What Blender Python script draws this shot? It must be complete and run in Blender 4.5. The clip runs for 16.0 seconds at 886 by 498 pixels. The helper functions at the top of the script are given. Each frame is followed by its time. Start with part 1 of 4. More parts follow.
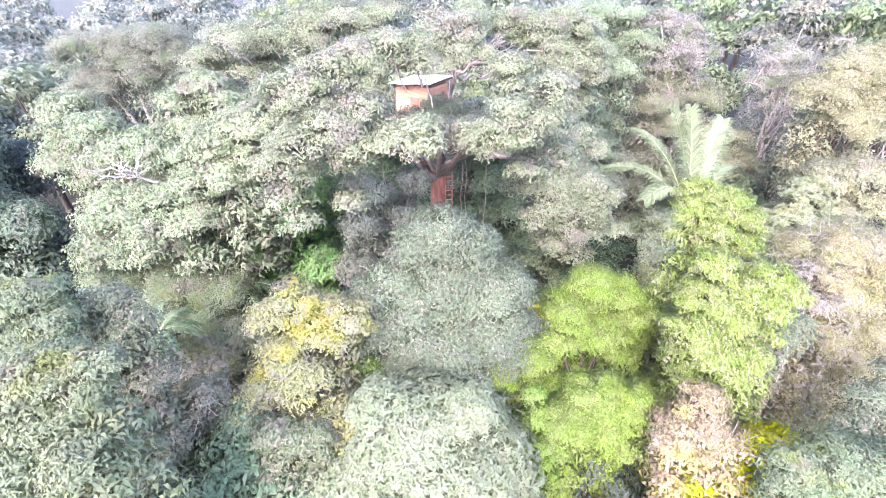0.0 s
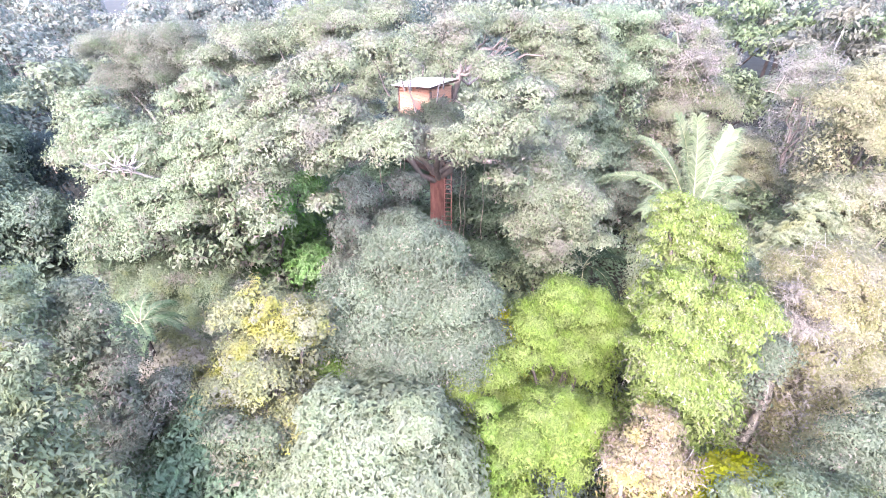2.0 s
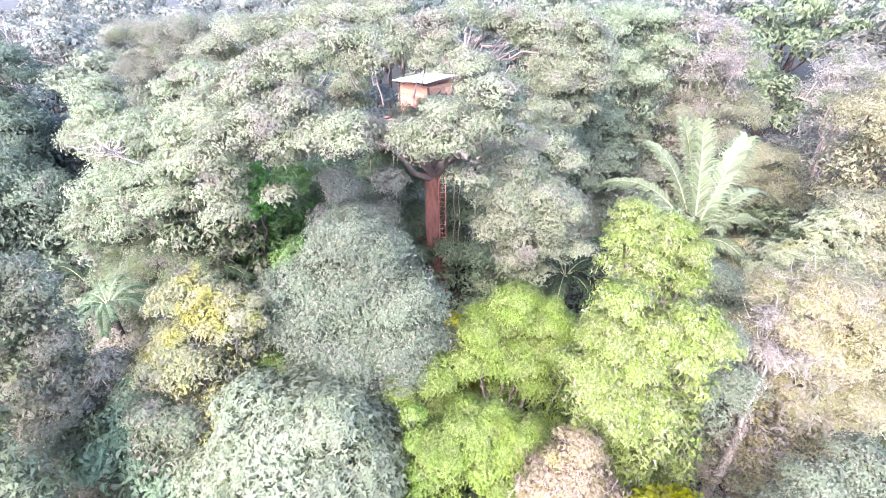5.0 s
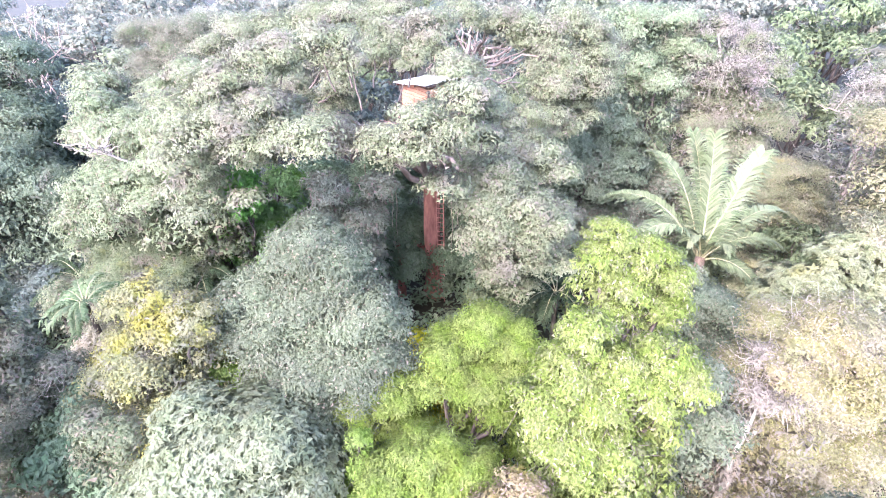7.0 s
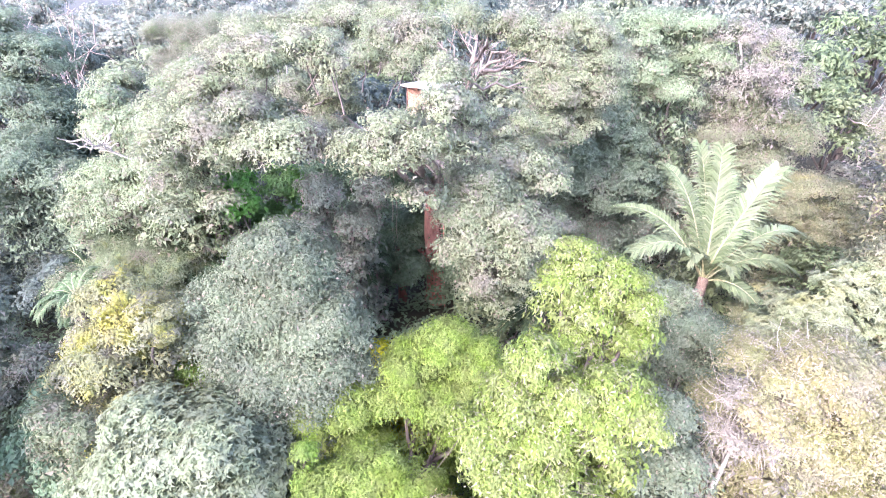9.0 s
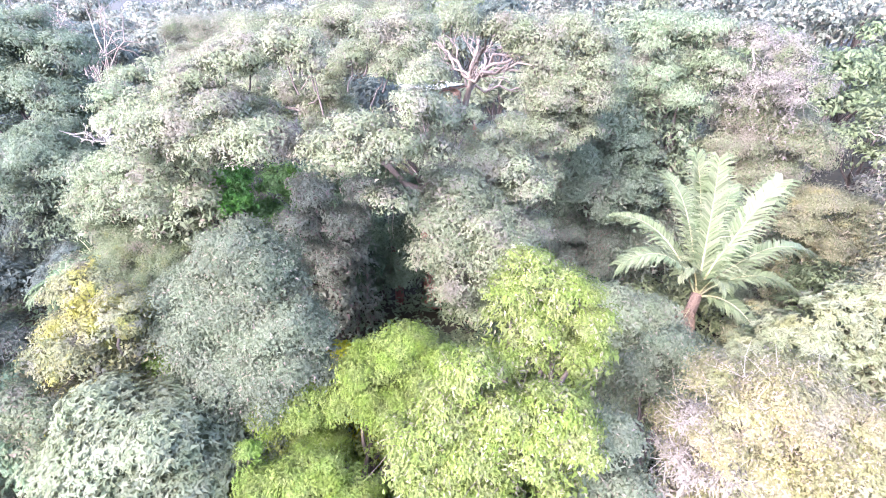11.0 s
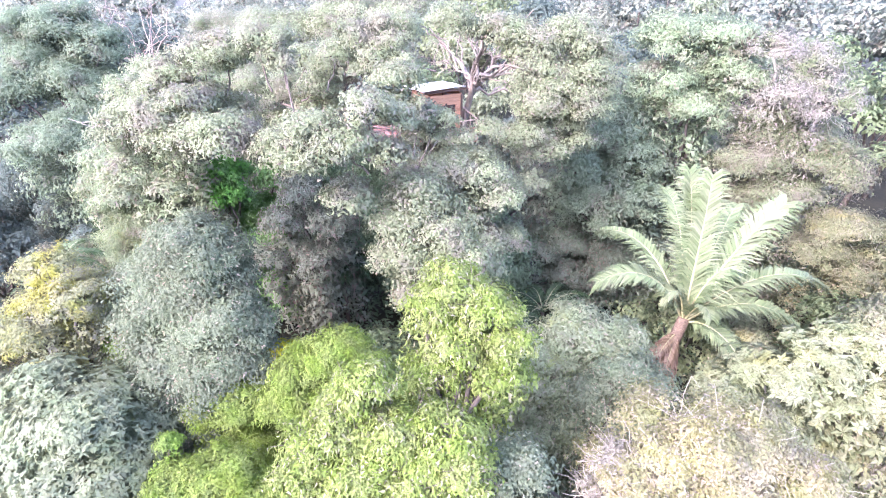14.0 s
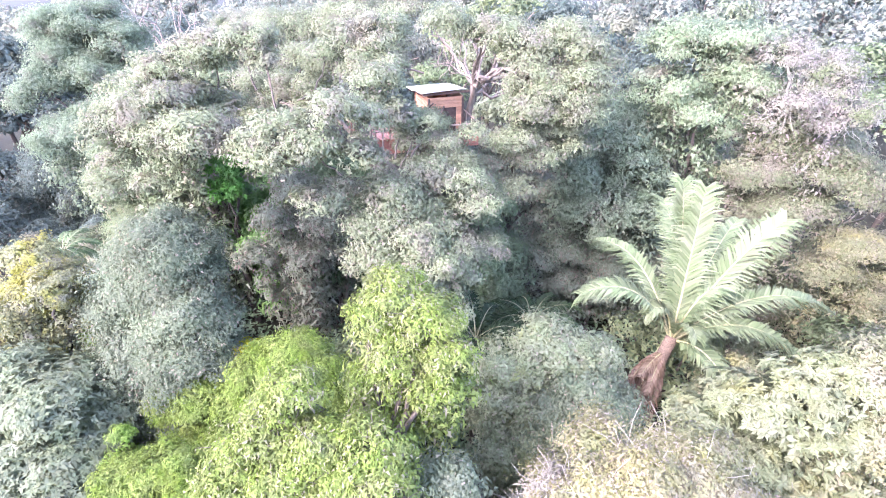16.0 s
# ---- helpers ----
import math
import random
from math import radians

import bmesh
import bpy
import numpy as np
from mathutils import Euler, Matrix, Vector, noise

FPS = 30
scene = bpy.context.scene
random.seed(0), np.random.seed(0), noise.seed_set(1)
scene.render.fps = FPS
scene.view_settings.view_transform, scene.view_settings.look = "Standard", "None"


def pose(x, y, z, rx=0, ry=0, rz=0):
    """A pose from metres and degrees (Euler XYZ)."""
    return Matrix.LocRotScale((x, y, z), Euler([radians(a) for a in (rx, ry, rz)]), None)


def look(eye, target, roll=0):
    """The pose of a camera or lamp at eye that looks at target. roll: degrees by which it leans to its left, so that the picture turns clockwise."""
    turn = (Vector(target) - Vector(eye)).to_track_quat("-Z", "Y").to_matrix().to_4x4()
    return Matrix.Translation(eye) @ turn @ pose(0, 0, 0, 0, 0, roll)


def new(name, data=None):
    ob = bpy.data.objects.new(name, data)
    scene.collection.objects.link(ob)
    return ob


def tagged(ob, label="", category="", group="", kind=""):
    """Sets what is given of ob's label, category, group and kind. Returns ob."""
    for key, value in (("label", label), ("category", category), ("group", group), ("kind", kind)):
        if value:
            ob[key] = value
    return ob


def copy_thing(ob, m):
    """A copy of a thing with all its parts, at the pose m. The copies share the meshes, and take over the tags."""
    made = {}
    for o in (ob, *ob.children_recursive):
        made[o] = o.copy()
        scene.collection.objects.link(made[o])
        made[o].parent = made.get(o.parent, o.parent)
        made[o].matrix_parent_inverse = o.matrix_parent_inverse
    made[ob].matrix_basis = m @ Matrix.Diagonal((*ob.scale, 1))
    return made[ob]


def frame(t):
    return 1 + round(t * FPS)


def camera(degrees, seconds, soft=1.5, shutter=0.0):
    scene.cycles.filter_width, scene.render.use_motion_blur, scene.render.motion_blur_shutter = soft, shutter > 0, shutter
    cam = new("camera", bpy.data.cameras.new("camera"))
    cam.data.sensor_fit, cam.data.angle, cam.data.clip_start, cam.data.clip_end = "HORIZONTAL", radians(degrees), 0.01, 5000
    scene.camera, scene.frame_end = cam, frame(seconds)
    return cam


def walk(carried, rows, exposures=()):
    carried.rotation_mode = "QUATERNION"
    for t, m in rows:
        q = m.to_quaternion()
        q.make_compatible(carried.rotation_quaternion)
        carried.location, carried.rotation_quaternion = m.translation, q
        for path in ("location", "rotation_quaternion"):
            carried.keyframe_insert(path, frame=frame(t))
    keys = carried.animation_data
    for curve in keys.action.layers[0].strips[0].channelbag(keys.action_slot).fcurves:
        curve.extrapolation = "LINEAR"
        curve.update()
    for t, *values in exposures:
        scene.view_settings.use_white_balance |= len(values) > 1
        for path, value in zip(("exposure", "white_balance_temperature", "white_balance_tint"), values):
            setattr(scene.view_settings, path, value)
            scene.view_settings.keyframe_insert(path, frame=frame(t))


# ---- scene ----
cam = camera(83.6, 16.0, soft=1.1)
METRES, EYE, TILT, LEAN, TURN = 17.0, 20.0, -32.0, 0.0, 0.0
ROWS = [
    (0.0, 0.0, 0.0, 0.0, 0.0, 0.0, -0.0),
    (0.5, 0.0317, 0.0002, 0.0057, 1.15, -0.0, -0.68),
    (1.0, 0.064, 0.0014, 0.01, 2.19, -0.06, -1.28),
    (1.5, 0.0968, 0.0041, 0.013, 2.91, -0.12, -1.75),
    (2.0, 0.1275, 0.0099, 0.0159, 3.87, -0.13, -2.38),
    (2.5, 0.1583, 0.0186, 0.0179, 4.91, -0.17, -3.01),
    (3.0, 0.1891, 0.0255, 0.0188, 5.62, -0.22, -3.44),
    (3.5, 0.2193, 0.0325, 0.0193, 6.41, -0.29, -3.95),
    (4.0, 0.2499, 0.0401, 0.0216, 7.29, -0.36, -4.5),
    (6.5, 0.3891, 0.1222, 0.0543, 11.97, -0.79, -7.25),
    (7.0, 0.4139, 0.1418, 0.0676, 12.9, -0.88, -7.79),
    (7.5, 0.4376, 0.1611, 0.0792, 13.92, -1.02, -8.37),
    (8.0, 0.4634, 0.176, 0.0894, 14.9, -1.15, -8.95),
    (8.5, 0.4907, 0.187, 0.0991, 15.92, -1.32, -9.55),
    (9.0, 0.5176, 0.1982, 0.1078, 17.0, -1.55, -10.18),
    (11.5, 0.6483, 0.2642, 0.1451, 21.66, -2.4, -12.85),
    (12.0, 0.6743, 0.279, 0.1521, 22.65, -2.65, -13.41),
    (12.5, 0.6989, 0.294, 0.1602, 23.61, -2.86, -13.99),
    (13.0, 0.7221, 0.3102, 0.1702, 24.5, -3.06, -14.46),
    (13.5, 0.7451, 0.3267, 0.1804, 25.47, -3.27, -14.99),
    (14.0, 0.7671, 0.3439, 0.1903, 26.59, -3.53, -15.62),
    (14.5, 0.7894, 0.361, 0.2008, 27.66, -3.81, -16.19),
    (15.0, 0.8117, 0.3778, 0.211, 28.56, -4.03, -16.71),
    (15.5, 0.8322, 0.3958, 0.221, 29.72, -4.31, -17.31),
    (16.0, 0.8526, 0.4136, 0.2306, 30.58, -4.54, -17.73),
]
EXPOSURES = [(0.0, 3.57, 5750, 26), (9.0, 3.6, 5750, 26), (16.0, 3.67, 5720, 27)]
walk(cam, [(t, pose(0, 0, EYE, TILT, LEAN, TURN) @ pose(METRES * x, METRES * y, METRES * z, 90 + pitch, roll, yaw)) for t, x, y, z, yaw, pitch, roll in ROWS], EXPOSURES)

# ---- light ----
world = bpy.data.worlds.new("sky")
scene.world = world
world.use_nodes = True
wn = world.node_tree
sky = wn.nodes.new("ShaderNodeTexSky")
sky.sky_type = "NISHITA"
sky.sun_disc = False
SUN_UP, SUN_ROUND = 46.0, -160.0
sky.sun_elevation, sky.sun_rotation = radians(SUN_UP), radians(SUN_ROUND)
sky.air_density, sky.dust_density, sky.ozone_density = 1.0, 3.0, 1.0
wn.nodes["Background"].inputs[1].default_value = 0.15
wn.links.new(sky.outputs[0], wn.nodes["Background"].inputs[0])
sun = new("sun", bpy.data.lights.new("sun", "SUN"))
sun.data.energy, sun.data.angle, sun.data.color = 0.5, radians(30.0), (1.0, 0.97, 0.92)
sun.matrix_world = look(Vector((math.sin(radians(SUN_ROUND)) * math.cos(radians(SUN_UP)), math.cos(radians(SUN_ROUND)) * math.cos(radians(SUN_UP)), math.sin(radians(SUN_UP)))) * 100, (0, 0, 0))

# ---- materials ----


def node(tree, kind, **inputs):
    n = tree.nodes.new(kind)
    for key, value in inputs.items():
        n.inputs[key.replace("_", " ")].default_value = value
    return n


def leaf_material(name, low, high, dry=None, share=0.1, gloss=0.5, through_light=0.5, patch=None, patch_at=0.52, patch2=None, crown=True):
    """Leaves: each one between two greens, a share of them dry, with larger patches of older growth."""
    mat = bpy.data.materials.new(name)
    mat.use_nodes = True
    nt = mat.node_tree
    b = nt.nodes["Principled BSDF"]
    geo = nt.nodes.new("ShaderNodeNewGeometry")
    ramp = nt.nodes.new("ShaderNodeValToRGB")
    e = ramp.color_ramp.elements
    e[0].position, e[0].color = 0.0, (*low, 1)
    e[1].position, e[1].color = 1.0 - share if dry else 1.0, (*high, 1)
    if dry:
        k = ramp.color_ramp.elements.new(min(0.995, 1.0 - share + 0.03))
        k.color = (*dry, 1)
    nt.links.new(geo.outputs["Random Per Island"], ramp.inputs[0])
    co = nt.nodes.new("ShaderNodeTexCoord")
    big = node(nt, "ShaderNodeTexNoise", Scale=0.55, Detail=3.0)
    nt.links.new(co.outputs["Object"], big.inputs["Vector"])
    rng = node(nt, "ShaderNodeMapRange", From_Min=0.3, From_Max=0.7, To_Min=0.84, To_Max=1.14)
    nt.links.new(big.outputs[0], rng.inputs[0])
    hsv = nt.nodes.new("ShaderNodeHueSaturation")
    tone = ramp.outputs[0]
    if patch:
        spot = node(nt, "ShaderNodeTexNoise", Scale=0.8, Detail=4.0, Roughness=0.6)
        nt.links.new(co.outputs["Object"], spot.inputs["Vector"])
        edge = node(nt, "ShaderNodeMapRange", From_Min=patch_at - 0.04, From_Max=patch_at + 0.06)
        nt.links.new(spot.outputs[0], edge.inputs[0])
        blend = nt.nodes.new("ShaderNodeMix")
        blend.data_type = "RGBA"
        nt.links.new(edge.outputs[0], blend.inputs["Factor"])
        nt.links.new(tone, blend.inputs[6])
        blend.inputs[7].default_value = (*patch, 1)
        tone = blend.outputs[2]
    if patch2:
        other = node(nt, "ShaderNodeTexNoise", Scale=1.3, Detail=4.0, Roughness=0.6)
        moved = nt.nodes.new("ShaderNodeMapping")
        moved.inputs["Location"].default_value = (7.3, 2.1, 4.7)
        nt.links.new(co.outputs["Object"], moved.inputs[0])
        nt.links.new(moved.outputs[0], other.inputs["Vector"])
        edge2 = node(nt, "ShaderNodeMapRange", From_Min=0.54, From_Max=0.62)
        nt.links.new(other.outputs[0], edge2.inputs[0])
        blend2 = nt.nodes.new("ShaderNodeMix")
        blend2.data_type = "RGBA"
        nt.links.new(edge2.outputs[0], blend2.inputs["Factor"])
        nt.links.new(tone, blend2.inputs[6])
        blend2.inputs[7].default_value = (*patch2, 1)
        tone = blend2.outputs[2]
    nt.links.new(tone, hsv.inputs["Color"])
    nt.links.new(rng.outputs[0], hsv.inputs["Value"])
    info = nt.nodes.new("ShaderNodeObjectInfo")
    hue = node(nt, "ShaderNodeMapRange", To_Min=0.486, To_Max=0.512)
    nt.links.new(info.outputs["Random"], hue.inputs[0])
    # sprays of younger, yellower and older, greyer growth
    spray = node(nt, "ShaderNodeTexNoise", Scale=1.7, Detail=4.0, Roughness=0.65)
    nt.links.new(co.outputs["Object"], spray.inputs["Vector"])
    shift = node(nt, "ShaderNodeMapRange", From_Min=0.3, From_Max=0.7, To_Min=0.016, To_Max=-0.016)
    nt.links.new(spray.outputs[0], shift.inputs[0])
    both = node(nt, "ShaderNodeMath")
    nt.links.new(hue.outputs[0], both.inputs[0])
    nt.links.new(shift.outputs[0], both.inputs[1])
    nt.links.new(both.outputs[0], hsv.inputs["Hue"])
    vivid = node(nt, "ShaderNodeMapRange", From_Min=0.35, From_Max=0.68, To_Min=1.16, To_Max=0.9)
    nt.links.new(spray.outputs[0], vivid.inputs[0])
    nt.links.new(vivid.outputs[0], hsv.inputs["Saturation"])
    fine = node(nt, "ShaderNodeTexNoise", Scale=40.0, Detail=2.0)
    nt.links.new(co.outputs["Object"], fine.inputs["Vector"])
    rough = node(nt, "ShaderNodeMapRange", To_Min=gloss - 0.1, To_Max=gloss + 0.15)
    nt.links.new(fine.outputs[0], rough.inputs[0])
    nt.links.new(hsv.outputs[0], b.inputs["Base Color"])
    nt.links.new(rough.outputs[0], b.inputs["Roughness"])
    b.inputs["Specular IOR Level"].default_value = 0.14
    lie = nt.nodes.new("ShaderNodeAttribute")
    lie.attribute_name = "crown_normal"
    turned = nt.nodes.new("ShaderNodeVectorTransform")
    turned.vector_type, turned.convert_from, turned.convert_to = "NORMAL", "OBJECT", "WORLD"
    nt.links.new(lie.outputs["Vector"], turned.inputs[0])
    if crown:
        nt.links.new(turned.outputs[0], b.inputs["Normal"])
    tr = nt.nodes.new("ShaderNodeBsdfTranslucent")
    nt.links.new(hsv.outputs[0], tr.inputs[0])
    mix = node(nt, "ShaderNodeMixShader", Fac=through_light)
    nt.links.new(b.outputs[0], mix.inputs[1])
    nt.links.new(tr.outputs[0], mix.inputs[2])
    nt.links.new(mix.outputs[0], nt.nodes["Material Output"].inputs[0])
    return mat


def rough_material(name, a, b_col, scale, bump=0.4, rough=0.85, stretch=(1, 1, 1), metal=0.0):
    mat = bpy.data.materials.new(name)
    mat.use_nodes = True
    nt = mat.node_tree
    b = nt.nodes["Principled BSDF"]
    co = nt.nodes.new("ShaderNodeTexCoord")
    mp = nt.nodes.new("ShaderNodeMapping")
    mp.inputs["Scale"].default_value = stretch
    nt.links.new(co.outputs["Object"], mp.inputs[0])
    n1 = node(nt, "ShaderNodeTexNoise", Scale=scale, Detail=8.0, Roughness=0.65)
    n2 = node(nt, "ShaderNodeTexNoise", Scale=scale * 0.13, Detail=3.0)
    for n in (n1, n2):
        nt.links.new(mp.outputs[0], n.inputs["Vector"])
    add = node(nt, "ShaderNodeMath")
    add.operation = "MULTIPLY_ADD"
    add.inputs[1].default_value = 0.6
    nt.links.new(n1.outputs[0], add.inputs[0])
    half = node(nt, "ShaderNodeMath")
    half.operation = "MULTIPLY"
    half.inputs[1].default_value = 0.5
    nt.links.new(n2.outputs[0], half.inputs[0])
    nt.links.new(half.outputs[0], add.inputs[2])
    ramp = nt.nodes.new("ShaderNodeValToRGB")
    e = ramp.color_ramp.elements
    e[0].position, e[0].color, e[1].position, e[1].color = 0.38, (*a, 1), 0.7, (*b_col, 1)
    nt.links.new(add.outputs[0], ramp.inputs[0])
    info = nt.nodes.new("ShaderNodeObjectInfo")
    val = node(nt, "ShaderNodeMapRange", To_Min=0.82, To_Max=1.18)
    nt.links.new(info.outputs["Random"], val.inputs[0])
    hsv = nt.nodes.new("ShaderNodeHueSaturation")
    nt.links.new(ramp.outputs[0], hsv.inputs["Color"])
    nt.links.new(val.outputs[0], hsv.inputs["Value"])
    nt.links.new(hsv.outputs[0], b.inputs["Base Color"])
    bp = node(nt, "ShaderNodeBump", Strength=bump, Distance=0.05)
    nt.links.new(n1.outputs[0], bp.inputs["Height"])
    nt.links.new(bp.outputs[0], b.inputs["Normal"])
    b.inputs["Roughness"].default_value = rough
    b.inputs["Metallic"].default_value = metal
    return mat


BARK = rough_material("bark_grey", (0.045, 0.034, 0.028), (0.15, 0.115, 0.095), 9, stretch=(1, 1, 0.25))
BARK_LIMB = rough_material("bark_limb", (0.12, 0.092, 0.075), (0.3, 0.235, 0.195), 7, 0.6, stretch=(1, 1, 0.3))
BARK_RED = rough_material("bark_reddish", (0.13, 0.05, 0.036), (0.34, 0.155, 0.115), 7, 0.7, stretch=(1, 1, 0.2))
BARK_PALE = rough_material("bark_pale", (0.22, 0.19, 0.155), (0.42, 0.37, 0.31), 9, stretch=(1, 1, 0.25))
# brown litter deepened further: shade in the gaps is put into its colour
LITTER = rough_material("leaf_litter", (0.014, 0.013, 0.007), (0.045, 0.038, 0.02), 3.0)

# ---- geometry helpers ----
rng = np.random.default_rng(7)


def mesh_of(name, verts, quads, mat, smooth=False, soft=None):
    me = bpy.data.meshes.new(name)
    verts, quads = np.asarray(verts, np.float32), np.asarray(quads, np.int32)
    me.vertices.add(len(verts))
    me.vertices.foreach_set("co", verts.ravel())
    me.loops.add(quads.size)
    me.loops.foreach_set("vertex_index", quads.ravel())
    me.polygons.add(len(quads))
    me.polygons.foreach_set("loop_start", np.arange(0, quads.size, quads.shape[1], dtype=np.int32))
    me.polygons.foreach_set("use_smooth", np.full(len(quads), smooth))
    me.materials.append(mat)
    if soft is not None:
        me.attributes.new("crown_normal", "FLOAT_VECTOR", "POINT").data.foreach_set("vector", np.ascontiguousarray(soft, np.float32).ravel())
    me.update(calc_edges=True)
    return me


def put(name, me, parent, label=""):
    ob = new(name, me)
    ob.parent = parent
    return tagged(ob, label)


def part(name, bm, material, parent, label=""):
    """Links a bmesh as one mesh object under a thing or a part."""
    me = bpy.data.meshes.new(name)
    bm.to_mesh(me)
    bm.free()
    me.materials.append(material)
    return put(name, me, parent, label)


def unit(v):
    return v / np.maximum(np.linalg.norm(v, axis=-1, keepdims=True), 1e-6)


def leaf_mesh(name, at, out, length, width, mat, droop=0.0, spread=0.6, fold=0.25, grown=None, whorl=0):
    """Folded kite-shaped leaves at the given places; each lies roughly across its outward direction."""
    n = len(at)
    if whorl:
        # leaves in whorls: each spreads from the end of its twig
        hub = np.arange(n) // whorl * whorl
        at, out = at[hub], unit(out[hub] + np.array([0, 0, 0.5]))
    normal = unit(out + rng.normal(0, spread * 0.6, (n, 3)) + np.array([0, 0, 0.45]))
    along = rng.normal(0, 1, (n, 3)) + out * 0.5
    along[:, 2] -= droop * 2.0
    along = unit(along - normal * np.sum(along * normal, 1, keepdims=True))
    if whorl:
        a = np.arange(n) % whorl * (2 * math.pi / whorl) + hub * 1.7 + rng.normal(0, 0.2, n)
        u = unit(np.cross(out, np.array([0.3, 0.2, 1.0])))
        along = unit(u * np.cos(a)[:, None] + np.cross(out, u) * np.sin(a)[:, None] + out * 0.25)
        normal = unit(out + rng.normal(0, 0.18, (n, 3)) - along * np.sum(along * out, 1, keepdims=True))
    side = np.cross(normal, along)
    size = rng.uniform(0.65, 1.3, (n, 1))
    if grown is not None:
        size = size * grown[:, None]
    l, w = length * size, width * size
    if whorl:
        at = at + along * l * 0.55
    # the crown's rounded form carries the shading, each leaf tilts it a little
    face = unit(out * 0.6 + np.array([0, 0, 0.25]) + normal * 0.5)
    if length < 0.18:
        # small leaves: a bent sliver each
        v = np.empty((n, 3, 3))
        v[:, 0] = at - along * l * 0.45 - side * w * 0.5
        v[:, 1] = at - along * l * 0.25 + side * w * 0.5 + normal * w * fold
        v[:, 2] = at + along * l * 0.6 - normal * l * 0.12
        return mesh_of(name, v.reshape(-1, 3), np.arange(3 * n).reshape(n, 3), mat, soft=np.repeat(face, 3, 0))
    v = np.empty((n, 4, 3))
    v[:, 0] = at - along * l * 0.5
    v[:, 1] = at + side * w * 0.5 - along * l * 0.05 + normal * w * fold
    v[:, 2] = at + along * l * 0.5 - normal * l * 0.12
    v[:, 3] = at - side * w * 0.5 - along * l * 0.05 + normal * w * fold
    return mesh_of(name, v.reshape(-1, 3), np.arange(4 * n).reshape(n, 4), mat, soft=np.repeat(face, 4, 0))


def tubes(name, paths, mat, sides=6):
    """Tapered, slightly crooked stems: each path is [(x, y, z, radius), ...]."""
    verts, quads = [], []
    for path in paths:
        p = np.asarray(path, float)
        first = len(verts)
        for i, q in enumerate(p):
            ax = unit(p[min(i + 1, len(p) - 1), :3] - p[max(i - 1, 0), :3])
            u = unit(np.cross(ax, (0.3, 0.9, 0.2)))
            w = np.cross(ax, u)
            for k in range(sides):
                a = 2 * math.pi * k / sides
                verts.append(q[:3] + (u * math.cos(a) + w * math.sin(a)) * q[3] * (1 + 0.12 * math.sin(3 * a + i)))
        for i in range(len(p) - 1):
            for k in range(sides):
                j = (k + 1) % sides
                a0 = first + i * sides
                quads.append((a0 + k, a0 + j, a0 + sides + j, a0 + sides + k))
    return mesh_of(name, verts, quads, mat, True)


def bough(a, b, r0, r1, n=5, sag=0.12, wild=0.06):
    """A crooked path from a to b that rises first and then spreads."""
    a, b = np.asarray(a, float), np.asarray(b, float)
    far = np.linalg.norm(b - a)
    out = []
    for i in range(n + 1):
        s = i / n
        q = a + (b - a) * s
        q[2] += sag * far * math.sin(math.pi * s)
        if 0 < i < n:
            q += rng.normal(0, wild * far / 2, 3)
        out.append((*q, r0 + (r1 - r0) * s))
    return out


def crown_points(lobes, area, cover, flat, tuft=0.3, core=0.18):
    """Places, outward directions and sizes of leaves: each lobe carries tufts over its shell, and larger, older leaves inside."""
    at, out, big = [], [], []
    for x, y, z, r in lobes:
        total = int(4 * math.pi * r * r * (0.45 + 0.55 * flat) * cover * 0.85 / area)
        k = max(6, int(9 / tuft))
        d = unit(rng.normal(0, 1, (k, 3)))
        d[:, 2] = np.where(d[:, 2] < -0.35, -d[:, 2], d[:, 2])
        reach = rng.uniform(0.72, 1.12, (k, 1))
        weight = rng.uniform(0.3, 1.0, k)
        pick = rng.choice(k, total, p=weight / weight.sum())
        off = unit(rng.normal(0, 1, (total, 3))) * rng.uniform(0, 1, (total, 1)) ** 0.45 * tuft * 1.25
        off[:, 2] *= 0.6
        p = d[pick] * reach[pick] * 0.85 + off
        inner = rng.uniform(0, 1, total) < core
        p[inner] = d[pick][inner] * rng.uniform(0.45, 0.82, (inner.sum(), 1)) + off[inner] * 1.6
        o = unit(d[pick] * 0.7 + unit(off) * 0.6)
        p[:, 2] *= flat
        at.append(np.array([x, y, z]) + p * r)
        out.append(o)
        big.append(np.where(inner, 1.2, 1.0))
    return np.concatenate(at), np.concatenate(out), np.concatenate(big)


def ground_height(x, y):
    """The forest floor, falling to a shaded valley in the west."""
    s = min(1.0, max(0.0, (-11.0 - x) / 16.0))
    return -4.0 * s * s * (3 - 2 * s) + 0.5 * noise.noise((x * 0.06, y * 0.06, 0.3))


# leaf length, width, cover, flatness, droop, tuft, twigs, greens
KINDS = {}


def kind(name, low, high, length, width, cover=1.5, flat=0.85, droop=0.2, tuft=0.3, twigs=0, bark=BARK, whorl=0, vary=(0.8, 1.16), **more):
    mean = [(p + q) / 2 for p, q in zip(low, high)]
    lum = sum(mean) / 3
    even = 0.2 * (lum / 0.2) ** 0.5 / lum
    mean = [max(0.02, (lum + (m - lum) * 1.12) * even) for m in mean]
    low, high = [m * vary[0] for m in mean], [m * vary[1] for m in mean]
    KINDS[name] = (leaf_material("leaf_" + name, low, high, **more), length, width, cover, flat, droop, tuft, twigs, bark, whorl)


